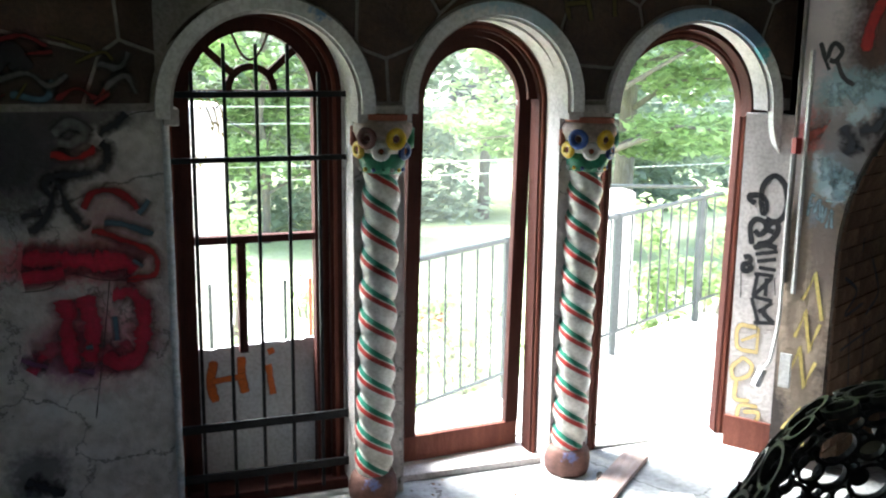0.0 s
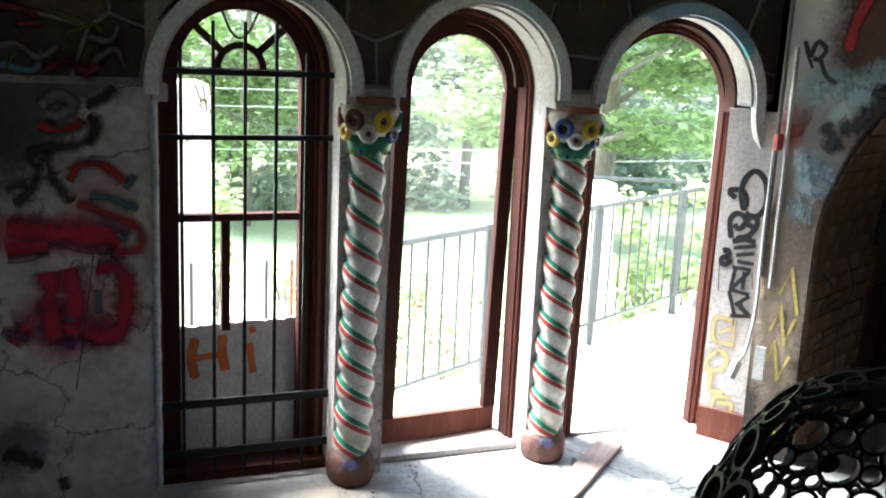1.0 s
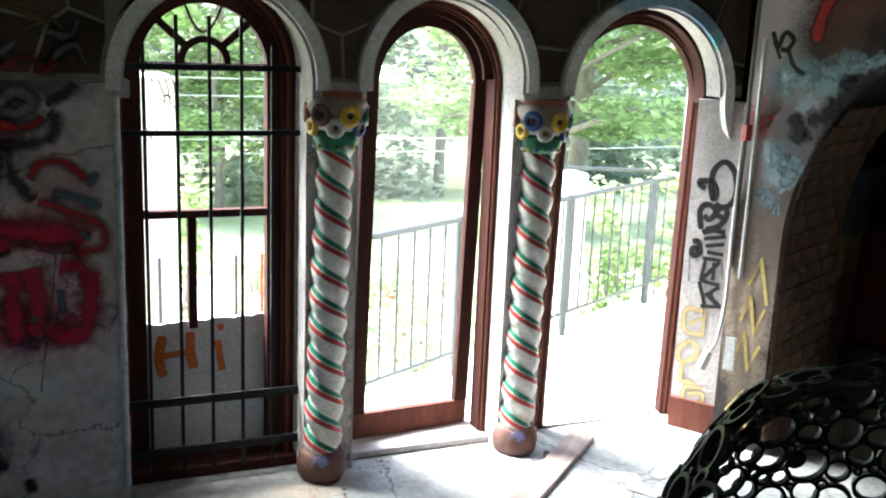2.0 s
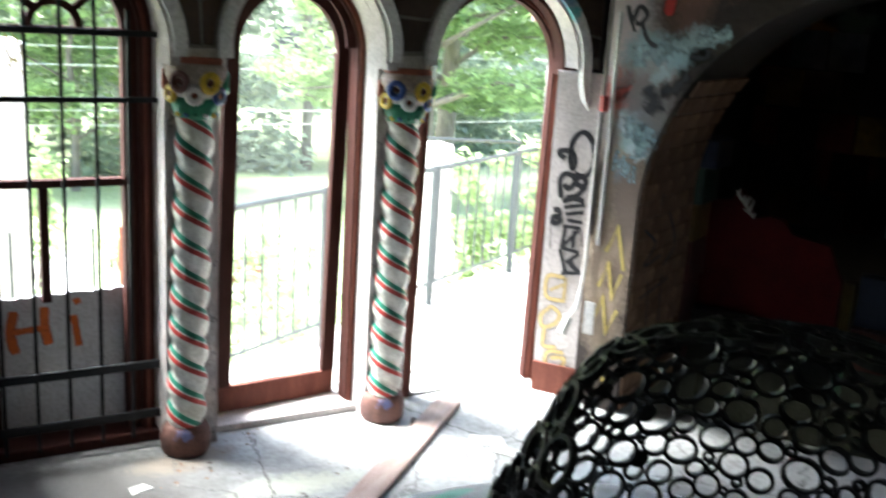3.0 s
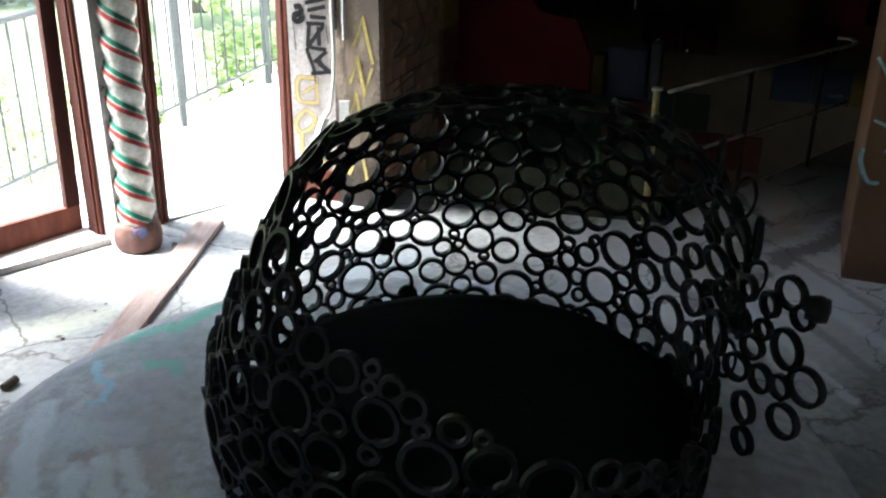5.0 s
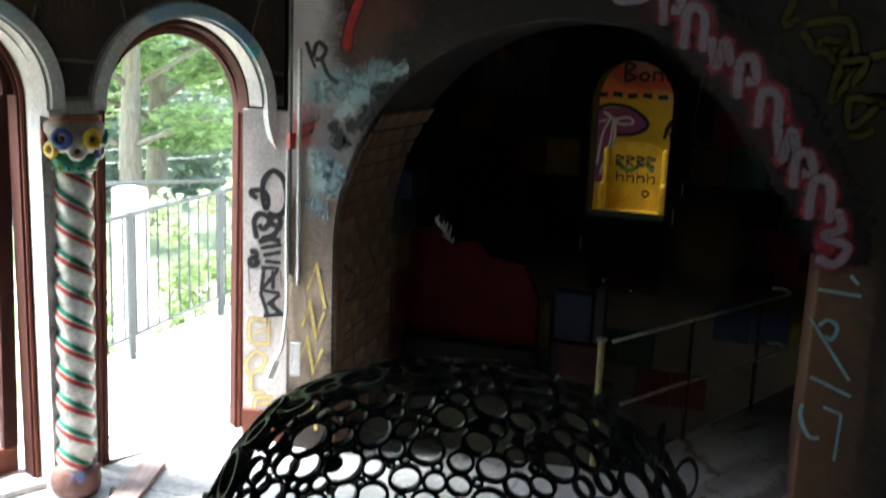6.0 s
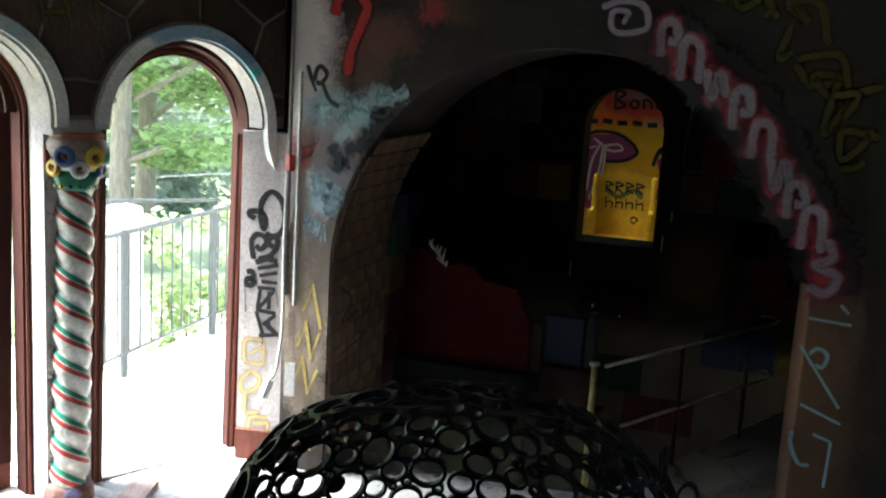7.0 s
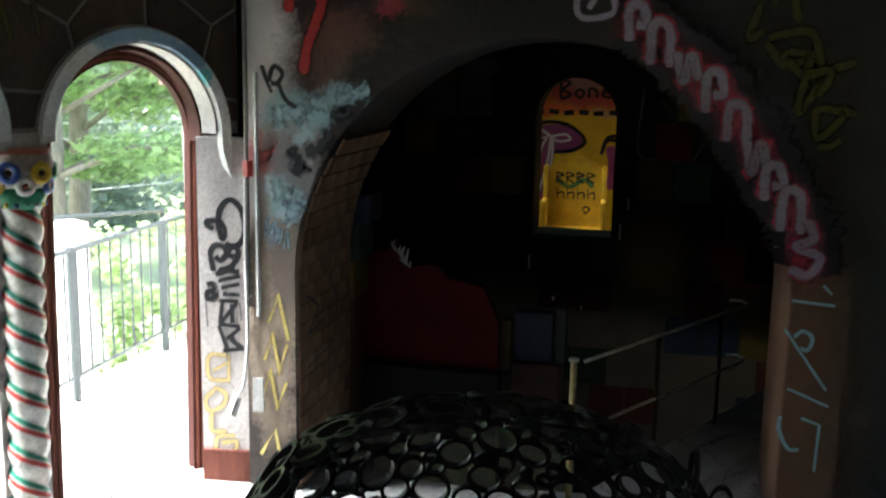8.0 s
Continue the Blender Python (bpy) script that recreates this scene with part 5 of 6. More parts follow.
def pod_surface(a, arc):
    """A point by its angle and its way up the profile in metres, with its normal."""
    prof = pod_profile
    k = min(len(prof) - 2, max(0, int(arc / prof[-1][2] * (len(prof) - 1))))
    while k < len(prof) - 2 and prof[k + 1][2] < arc:
        k += 1
    while k > 0 and prof[k][2] > arc:
        k -= 1
    (r1, z1, s1), (r2, z2, s2) = prof[k], prof[k + 1]
    u = (arc - s1) / max(1e-6, s2 - s1)
    r, z = r1 + (r2 - r1) * u, z1 + (z2 - z1) * u
    ca, sa = math.cos(math.radians(a)), math.sin(math.radians(a))
    t = Vector((r2 - r1, z2 - z1)).normalized()
    k = pod_lean(z)
    return Vector((r * ca + 0.707 * k, r * sa - 0.707 * k, z)), Vector((t.y * ca, t.y * sa, -t.x)), r


pod_profile = []
s = 0.0
last = None
for i in range(201):
    h = 0.28 + 1.17 * i / 200
    q = Vector((pod_radius(h), 0, h))
    if last is not None:
        s += (Vector((q.x, q.z)) - last).length
    last = Vector((q.x, q.z))
    pod_profile.append((q.x, q.z, s))
ARC = pod_profile[-1][2]


def rim_height(a):
    """How far up the shell goes at an angle: the hood behind, a lower side towards the front, open at the entrance."""
    a = (a + 360) % 360
    if a >= 316 or a <= 128:
        return ARC
    tab = ((128, 1.44), (150, 1.3), (175, 1.15), (205, 1.06), (235, 0.92), (264, 0.82), (304, 0.72), (305, 0.0), (316, 0.0))
    for (a0, z0), (a1, z1) in zip(tab, tab[1:]):
        if a <= a1:
            z = z0 + (z1 - z0) * (a - a0) / (a1 - a0)
            break
    return max((q[2] for q in pod_profile if q[1] <= z), default=0.0)


placed = []
ring_meshes = {}


def ring_mesh(r):
    key = round(r, 3)
    if key not in ring_meshes:
        bm = bmesh.new()
        seg = 18 if r > 0.03 else 12
        w, t = 0.009, 0.0078 + 0.07 * r
        vs = []
        for i in range(seg):
            c, s_ = math.cos(i * math.tau / seg), math.sin(i * math.tau / seg)
            vs.append([bm.verts.new((rr * c, rr * s_, z)) for rr, z in ((r, -w), (r, w), (r - t, w), (r - t, -w))])
        for i in range(seg):
            for k in range(4):
                bm.faces.new((vs[i][k], vs[(i + 1) % seg][k], vs[(i + 1) % seg][(k + 1) % 4], vs[i][(k + 1) % 4]))
        me = bpy.data.meshes.new("ring")
        for f in bm.faces:
            f.smooth = False
        bm.to_mesh(me)
        bm.free()
        me.materials.append(M_rings)
        ring_meshes[key] = me
    return ring_meshes[key]


spots = []
for radius, tries in ((0.066, 220), (0.054, 1100), (0.045, 3500), (0.037, 7000), (0.028, 6000), (0.021, 4000), (0.016, 1500)):
    for _ in range(tries):
        a, arc = rng.uniform(0, 360), rng.uniform(0.03, ARC)
        if arc + radius * 0.6 > rim_height(a):
            continue
        rr = radius * rng.uniform(0.93, 1.05)
        q, nrm, r = pod_surface(a, arc)
        if r < 0.12:
            continue
        ok = True
        for p2, r2 in spots:
            if (p2 - q).length_squared < ((r2 + rr) * 0.85) ** 2:
                ok = False
                break
        if ok:
            spots.append((q, rr))
            placed.append((q, nrm, rr, a))
placed.sort(key=lambda e: -e[2])
rest = []
for i, (q, nrm, rr, a) in enumerate(placed):
    m = Matrix.Translation(q) @ nrm.to_track_quat('Z', 'Y').to_matrix().to_4x4() @ pose(0, 0, 0, rng.uniform(-7, 7), rng.uniform(-7, 7), 0)
    if i < 300:
        ob = new("ring", ring_mesh(round(rr * 200) / 200))
        ob.parent = pod
        ob.matrix_basis = m
    else:
        rest.append((m, rr))
bm = bmesh.new()
for m, rr in rest:
    me = ring_mesh(round(rr * 200) / 200)
    idx = [bm.verts.new(m @ v.co) for v in me.vertices]
    for pl in me.polygons:
        bm.faces.new([idx[k] for k in pl.vertices])
tagged(part("small_ring", bm, M_rings, pod, "small welded steel rings"), kind="stuff")
# a few solid discs among the rings
for i in range(16):
    a, arc = rng.uniform(-40, 125), rng.uniform(0.2, ARC * 0.75)
    q, nrm, r = pod_surface(a, arc)
    part("disc", lathe([(0.028, -0.008), (0.032, -0.004), (0.032, 0.004), (0.028, 0.008)], 14), M_rings, pod, "solid steel disc", m=Matrix.Translation(q) @ nrm.to_track_quat('Z', 'Y').to_matrix().to_4x4())
# welded edges of the hood
for a in (318, 128):
    lo_arc = 0.0 if a == 318 else 1.1
    pts = [pod_surface(a, lo_arc + (ARC - 0.05 - lo_arc) * i / 24)[0] for i in range(25)]
    part("edge_rod", tube(bmesh.new(), pts, 0.009, 8), M_rings, pod, smooth=True)
# skirt of heavier rings round the seat
for i in range(44):
    a = i * 360 / 44
    q = Vector((0.6 * math.cos(math.radians(a)), 0.6 * math.sin(math.radians(a)), 0.6 + 0.025 * math.sin(i * 2.3)))
    ob = new("ring", ring_mesh(0.045 if i % 3 else 0.035))
    ob.parent = pod
    ob.matrix_basis = Matrix.Translation(q) @ pose(0, 0, 0, 90, 0, a + 90 + (i * 29) % 17 - 8)
# chain-like links hanging along the entrance edge
for i in range(9):
    q, nrm, r = pod_surface(316, 0.15 + i * 0.115)
    bm = bmesh.new()
    torus(bm, 0.055, 0.008, Matrix.Diagonal((0.5, 1, 1, 1)).to_4x4(), 20, 6)
    part("link", bm, M_rings, pod, "elongated steel link", smooth=True, m=Matrix.Translation(q + nrm * 0.02) @ pose(0, 0, 0, 90, 0, 40 + 60 * (i % 2)) @ pose(0, 0, 0, 0, 0, 8 * (i % 3)))
# flared side wing with loose rings
base_q = Vector((0.40, -0.55, 0.97))
for i, (ds, dz, rr) in enumerate(((0.0, 0.07, 0.035), (0.135, -0.0, 0.034), (0.056, 0.03, 0.035), (0.1, 0.065, 0.044), (0.11, -0.09, 0.054), (0.17, -0.195, 0.056), (-0.01, -0.02, 0.042), (0.03, -0.09, 0.034), (0.05, -0.04, 0.03), (0.0, -0.15, 0.042),
                                  (0.06, -0.18, 0.042), (-0.035, 0.03, 0.035), (0.11, -0.2, 0.035), (0.03, -0.27, 0.045), (0.13, -0.3, 0.05), (0.04, -0.37, 0.04))):
    ob = new("ring", ring_mesh(round(rr * 200) / 200))
    ob.parent = pod
    ob.matrix_basis = Matrix.Translation(base_q + Vector((0.62 * ds, -0.78 * ds, dz))) @ pose(0, 0, 0, 90, 0, 128 + (i * 37) % 24 - 66)
part("knob", lathe([(0.0, 0), (0.03, 0.004), (0.036, 0.03), (0.03, 0.055), (0.0, 0.06)], 14), M_rings, pod, "black steel knob", smooth=True, m=Matrix.Translation(base_q + Vector((0.085, -0.105, 0.03))) @ pose(0, 0, 0, 90, 0, 20))
prof = [(0.52, 0.0), (0.57, 0.1), (0.6, 0.54), (0.6, 0.61), (0.58, 0.65), (0.53, 0.66), (0.2, 0.65), (0.01, 0.65)]
part("seat", lathe(prof, 48, 0.02), M_seat, pod, "black padded seat drum", smooth=True)

# the painted hearth mound beside the pod
ROSE, MILK, MINT = (0.66, 0.54, 0.54), (0.9, 0.93, 0.98), (0.3, 0.72, 0.57)
M_mound = mat("mound_paint", (0.86, 0.855, 0.89), 0.6, color2=(0.62, 0.6, 0.64), scale=5, bump=0.9, fine=22, colour_spots=[
    ((-0.55, 0.6, 0.4), (0.16, 0.14, 1), (0.62, 0.66, 0.74), 0.7), ((-0.4, 0.5, 0.4), (0.2, 0.12, 1), (0.5, 0.42, 0.42), 0.5), ((-0.85, 0.55, 0.4), (0.06, 0.2, 1), (0.56, 0.42, 0.42), 0.6),
    ((-0.62, 0.5, 0.4), (0.05, 0.06, 1), (0.42, 0.26, 0.22), 0.6), ((-0.25, 0.7, 0.4), (0.2, 0.15, 1), (0.5, 0.46, 0.5), 0.5), ((-0.2, 0.95, 0.4), (0.25, 0.12, 1), (0.4, 0.5, 0.5), 0.5)], lines=[
    ([(-0.74, 0.75), (-0.87, 0.56), (-0.98, 0.42)], 0.09, ROSE, 0.6), ([(-0.5, 0.36), (-0.57, 0.21), (-0.65, 0.06)], 0.08, ROSE, 0.6),
    ([(-0.6, 0.83), (-0.75, 0.59), (-0.88, 0.35)], 0.085, MILK, 0.95), ([(-0.68, 0.45), (-0.75, 0.33), (-0.84, 0.18)], 0.07, MILK, 0.9), ([(-0.61, 0.44), (-0.67, 0.3), (-0.76, 0.14)], 0.06, MILK, 0.85), ([(-0.55, 0.42), (-0.61, 0.24), (-0.7, 0.1)], 0.055, MILK, 0.75),
    ([(-0.6, 0.62), (-0.52, 0.52)], 0.14, MILK, 0.4), ([(-0.37, 0.98), (-0.42, 0.88), (-0.42, 0.78), (-0.47, 0.71), (-0.52, 0.74)], 0.03, (0.6, 0.84, 0.95), 0.95),
    ([(-0.2, 1.07), (-0.1, 1.05), (-0.09, 0.99), (0.09, 1.07)], 0.09, MINT, 0.9), ([(-0.28, 0.81), (-0.23, 0.77), (-0.26, 0.69)], 0.05, MINT, 0.7)])
bm = bmesh.new()
rows = []
for i in range(41):
    u = i / 40
    row = []
    for k in range(72):
        a = k * math.tau / 72
        r = 1.26 * math.sin(u * math.pi / 2) ** 0.6
        z = 0.47 * math.cos(u * math.pi / 2) ** 0.3 if u < 1 else 0.0
        z += 0.012 * noise.noise((r * math.cos(a) * 3, r * math.sin(a) * 3, 0)) * (1 - u)
        row.append(bm.verts.new((r * math.cos(a), r * math.sin(a), max(0.0, z))))
    rows.append(row)
for a, b in zip(rows, rows[1:]):
    for k in range(72):
        bm.faces.new((a[k], a[(k + 1) % 72], b[(k + 1) % 72], b[k]))
bmesh.ops.remove_doubles(bm, verts=bm.verts, dist=1e-4)
mound = tagged(obj_from(bm, "hearth_mound", M_mound, None, "", True, pose(1.65, 1.62, 0)), "low rounded concrete mound painted grey, white and mint", "mound")


# things on the floor
M_plank = mat("dusty_plank", (0.46, 0.36, 0.33), 0.8, color2=(0.32, 0.22, 0.19), scale=5, bump=0.4, stretch=(6, 1, 6))
ob = obj_from(cube(-0.065, 0.065, -1.25, 0.45, 0, 0.028, 0.004), "plank", M_plank, m=pose(2.28, 3.93, 0.003, 0, 0, -48))
tagged(ob, "loose red-brown wooden plank lying on the floor", "plank")
for x, y, rz in ((1.232, 3.35, 30), (2.30, 4.05, 60)):
    bm = bmesh.new()
    tube(bm, [(-0.035, 0, 0.016), (0.035, 0, 0.016)], 0.0155, 14)
    tagged(obj_from(bm, "tube_stub", M_junk, m=pose(x, y, 0, 0, 0, rz), smooth=False), "short dark rusty tube stub on the floor", "debris", "tube stubs")
rng = random.Random(4)
for i in range(60):
    x, y = rng.uniform(0.4, 2.6), rng.uniform(3.0, 4.3)
    if i > 44:
        x, y = rng.uniform(0.95, 1.35), rng.uniform(3.85, 4.15)
    elif i > 30:
        x, y = rng.uniform(1.36, 1.6), rng.uniform(4.15, 4.33)
    bm = bmesh.new()
    bmesh.ops.create_icosphere(bm, subdivisions=1, radius=rng.uniform(0.005, 0.014))
    for v in bm.verts:
        v.co *= rng.uniform(0.6, 1.2)
        v.co.z = abs(v.co.z) * 0.6
    tagged(obj_from(bm, "rubble_chip", rng.choice((M_mortar, M_junk, M_brick)), m=pose(x, y, 0.0)), "small chip of plaster rubble on the floor", "rubble", "rubble chips")
for x, y, rz, sx, sy in ((0.9, 3.9, 20, 0.05, 0.03), (2.55, 3.75, -30, 0.1, 0.06), (1.6, 3.35, 10, 0.09, 0.03), (2.62, 3.55, 40, 0.05, 0.16), (1.05, 3.1, 15, 0.06, 0.025)):
    bm = bmesh.new()
    v = [bm.verts.new(c) for c in ((-sx, -sy * 0.7, 0.0), (sx, -sy, 0.004), (sx * 0.8, sy, 0.001), (-sx * 0.7, sy * 0.9, 0.006))]
    f = bm.faces.new(v)
    r = bmesh.ops.extrude_face_region(bm, geom=[f])
    bmesh.ops.translate(bm, verts=[q for q in r["geom"] if isinstance(q, bmesh.types.BMVert)], vec=(0, 0, 0.002))
    tagged(obj_from(bm, "paper_scrap", M_paper, m=pose(x, y, 0.001, 0, 0, rz)), "torn scrap of white paper on the floor", "paper", "paper scraps")

# ---- inner room ----
def on(s, d, z=0.0):
    return MA @ Vector((s, d, z))


rail = thing("handrail", "worn metal tube handrail with two rails guarding a pit", "railing")
A, B = on(1.60, 0.26), on(2.55, 1.9)
dv = (B - A)
for z in (0.70, 0.34):
    pts = [A + dv * (0.05 if z > 0.5 else 0.1) + Vector((0, 0, z)), A + dv * 0.96 + Vector((0, 0, z)), A + dv * 0.99 + Vector((0.02, 0.02, z)), A + dv * 1.0 + Vector((0.03, 0.08, z + 0.01)), A + dv * 0.995 + Vector((0.0, 0.14, z + 0.01))]
    part("rail_tube", tube(bmesh.new(), pts, 0.0095, 10), M_rail_old, rail, smooth=True)
part("post", tube(bmesh.new(), [A, A + Vector((0, 0, 0.72))], 0.017, 12), M_post_yellow, rail, "yellowed end post", smooth=True)
part("post_cap", lathe([(0.0, 0.0), (0.026, 0.002), (0.026, 0.014), (0.0, 0.018)], 14), M_rail_old, rail, m=Matrix.Translation(A + Vector((0, 0, 0.72))))
for u in (0.42, 0.80):
    part("post", tube(bmesh.new(), [A + dv * u, A + dv * u + Vector((0, 0, 0.70))], 0.012, 10), M_junk, rail, smooth=True)

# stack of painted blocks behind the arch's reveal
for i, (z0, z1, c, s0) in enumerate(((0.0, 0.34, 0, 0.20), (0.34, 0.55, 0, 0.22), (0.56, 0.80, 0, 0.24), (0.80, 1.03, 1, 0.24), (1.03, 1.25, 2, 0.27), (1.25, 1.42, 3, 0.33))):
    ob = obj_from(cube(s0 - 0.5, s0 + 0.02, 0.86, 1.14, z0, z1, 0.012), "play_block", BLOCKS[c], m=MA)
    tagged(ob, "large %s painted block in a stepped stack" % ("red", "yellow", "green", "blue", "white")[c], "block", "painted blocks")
# broken red partition
bm = bmesh.new()
ou = [(-0.3, 1.05), (0.12, 0.97), (0.3, 1.0), (0.35, 1.08), (0.4, 1.0), (0.44, 0.9), (0.55, 0.93), (0.63, 0.92), (0.7, 0.84), (0.92, 0.81), (0.98, 0.68), (1.02, 0.6), (1.03, -1.2), (-0.3, -1.2)]
fr = [bm.verts.new((x, 1.40, z)) for x, z in ou]
bk = [bm.verts.new((x, 1.46, z)) for x, z in ou]
bm.faces.new(fr)
bm.faces.new(bk[::-1])
for i in range(len(ou)):
    j = (i + 1) % len(ou)
    bm.faces.new((fr[i], bk[i], bk[j], fr[j]))
bmesh.ops.recalc_face_normals(bm, faces=bm.faces)
partition = tagged(obj_from(bm, "broken_partition", M_redwall, m=MA), "dark red broken partition panel with a ragged top", "partition")
bm = bmesh.new()
for k in range(10):
    a = Vector((0.34 + 0.012 * k, 1.39, 1.04 - 0.014 * k))
    tube(bm, [a, a + Vector((rng.uniform(-0.05, 0.05), -0.03, rng.uniform(0.0, 0.09)))], [0.012, 0.004], 5)
part("torn_fibre", bm, M_paper, partition, "torn pale fibre at the broken edge")
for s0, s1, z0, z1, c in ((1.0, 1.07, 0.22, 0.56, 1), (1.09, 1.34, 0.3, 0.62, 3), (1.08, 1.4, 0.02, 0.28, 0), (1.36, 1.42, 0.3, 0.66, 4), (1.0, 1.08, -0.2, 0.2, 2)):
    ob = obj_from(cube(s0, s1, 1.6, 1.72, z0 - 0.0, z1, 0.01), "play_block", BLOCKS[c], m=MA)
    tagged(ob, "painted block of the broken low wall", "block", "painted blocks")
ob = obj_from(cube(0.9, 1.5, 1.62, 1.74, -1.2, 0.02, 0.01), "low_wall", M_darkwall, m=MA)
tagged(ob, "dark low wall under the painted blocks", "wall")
# Added dark panel darkens the view where the partition's foot was too lit.
tagged(obj_from(cube(0.16, 1.06, 1.24, 1.36, -1.2, 0.3, 0.01), "low_wall", M_darkwall, m=MA), "added dark panel hiding the lit foot of the red partition", "wall")
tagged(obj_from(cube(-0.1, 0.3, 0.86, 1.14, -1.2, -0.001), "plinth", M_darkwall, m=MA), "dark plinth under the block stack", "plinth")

# the yellow room behind the small window
M_yardfloor = mat("yellow_floor", (0.6, 0.42, 0.08), 0.7, var=0.25, scale=4, bump=0.2)
structure("yard_floor", cube(-1.5, 5.0, 4.36, 8.6, -0.2, 0.0), M_yardfloor, "yellow painted floor of the open yard room", "floor", m=MA)
M_mural = mat("mural_yellow", (0.8, 0.52, 0.012), 0.7, var=0.15, scale=3, bump=0.2, colour_spots=[
    ((1.1, 7, 1.95), (0.9, 3, 0.3), (0.42, 0.04, 0.05), 0.95), ((1.0, 7, 2.0), (0.3, 3, 0.1), (0.3, 0.2, 0.22), 0.8), ((0.6, 7, 1.7), (0.5, 3, 0.07), (0.75, 0.16, 0.04), 0.9), ((1.25, 7, 1.66), (0.2, 3, 0.06), (0.45, 0.3, 0.18), 0.8),
    ((0.3, 7, 1.0), (0.28, 3, 0.55), (0.55, 0.3, 0.45), 0.85), ((1.55, 7, 1.2), (0.16, 3, 0.3), (0.4, 0.08, 0.22), 0.85)])
wall_mural = structure("wall_mural", cube(-1.5, 5.0, 7.0, 7.15, 0, 2.6), M_mural, "bright yellow and red graffiti mural wall", "wall", m=MA)
bm = strokes([[(0.38, 1.36), (0.55, 1.46), (0.78, 1.45), (0.93, 1.36), (0.75, 1.28), (0.5, 1.3), (0.39, 1.35)], [(0.45, 1.37), (0.7, 1.38), (0.85, 1.37)]], 0.13)
part("mural_shape", bm, M_lilac_purple := soft(mat("purple_spray", (0.3, 0.06, 0.22), 0.6, var=0.15, bump=0.05), 0.15, 0.05), wall_mural, "purple cap shape", m=pose(0, 7.0, 0))
part("mural_outline", strokes([[(0.32, 1.36), (0.5, 1.54), (0.8, 1.53), (1.01, 1.36), (0.88, 1.24), (0.6, 1.21)], [(1.22, 1.3), (1.28, 1.4), (1.4, 1.42)]], 0.045, th=0.012), M_black_spray, wall_mural, "black outline of a cap shape", m=pose(0, 7.0, 0))
WORDS = [[(0.0, -0.02), (0.0, 0.18), (0.1, 0.16), (0.02, 0.09), (0.11, 0.03), (0.0, -0.02)], [(0.2, 0.1), (0.26, 0.06), (0.22, 0.0), (0.16, 0.04), (0.2, 0.1)], [(0.32, 0.0), (0.32, 0.1), (0.4, 0.08), (0.41, 0.0)], [(0.47, 0.06), (0.55, 0.07), (0.5, 0.11), (0.47, 0.03), (0.56, 0.0)]]
LOWER = [[(0.17 * k, 0.08 + 0.02 * (k % 2)), (0.17 * k + 0.11, 0.09)] for k in range(6)]
for line_set, x0, z0, w in ((WORDS, 0.72, 1.84, 0.036), (LOWER, 0.42, 1.58, 0.09)):
    part("mural_scrawl", strokes([[(x0 + x, z0 + z) for x, z in line] for line in line_set], w, th=0.01), M_black_spray, wall_mural, "black sprayed scrawl", m=pose(0, 7.0, 0))
PETAL = [[(0.5, 1.47), (0.58, 1.42), (0.7, 1.34), (0.84, 1.36), (0.78, 1.42), (0.6, 1.38)], [(0.58, 1.4), (0.5, 1.2), (0.46, 0.85)], [(0.62, 1.4), (0.59, 1.1), (0.5, 0.75)], [(0.64, 1.36), (0.64, 1.15), (0.58, 0.8)], [(0.44, 1.35), (0.55, 1.38)]]
part("mural_petal", strokes([[(0.54, 1.3), (0.52, 1.0), (0.5, 0.65)]], 0.26, th=0.008), M_lilac_purple, wall_mural, "mauve petal", m=pose(0, 7.0, 0))
part("mural_petal", strokes([[(1.3, 1.3), (1.34, 1.1), (1.33, 0.8)]], 0.12, th=0.008), M_lilac_purple, wall_mural, "mauve petal", m=pose(0, 7.0, 0))
part("mural_scrawl", strokes(PETAL, 0.04, th=0.016), M_white_spray, wall_mural, "white sprayed strokes", m=pose(0, 7.0, 0))
part("mural_outline", strokes([[(1.2, 1.2), (1.26, 1.36), (1.38, 1.36)]], 0.05, th=0.014), M_black_spray, wall_mural, "black outline", m=pose(0, 7.0, 0))
# Unseen slabs added to hold back daylight; the gap sets the brightness.
for d0, d1 in ((4.36, 5.42), (5.62, 7.15)):
    structure("yard_roof", cube(-1.5, 5.0, d0, d1, 2.604, 2.7), M_ceiling, "unseen slab added over the yard room to dim it", "ceiling", m=MA)
structure("wall_yard", cube(4.9, 5.05, 4.36, 7.0, 0, 2.6), M_mural, "yellow painted yard wall", "wall", m=MA)
M_greenline = soft(mat("green_spray", (0.08, 0.22, 0.06), 0.7, var=0.2, bump=0.05), 0.6)
booth = thing("throne_chair", "yellow painted wooden chair with a tall scribbled back", "chair", m=MA @ pose(1.0, 6.05, 0, 0, 0, 4))
M_booth = mat("chair_yellow", (0.72, 0.46, 0.012), 0.6, color2=(0.42, 0.26, 0.01), scale=5, bump=0.2)
ou = [(-0.26, 0.45), (-0.28, 1.02)] + [(-0.28 * math.cos(math.pi * k / 12), 1.06 + 0.16 * math.sin(math.pi * k / 12)) for k in range(13)] + [(0.28, 1.02), (0.26, 0.45)]
bm = bmesh.new()
fr = [bm.verts.new((x, 0.2, z)) for x, z in ou]
bk = [bm.verts.new((x, 0.25, z)) for x, z in ou]
bm.faces.new(fr)
bm.faces.new(bk[::-1])
for i in range(len(ou)):
    j = (i + 1) % len(ou)
    bm.faces.new((fr[i], bk[i], bk[j], fr[j]))
bmesh.ops.recalc_face_normals(bm, faces=bm.faces)
part("backrest", bm, M_booth, booth, "tall yellow backrest")
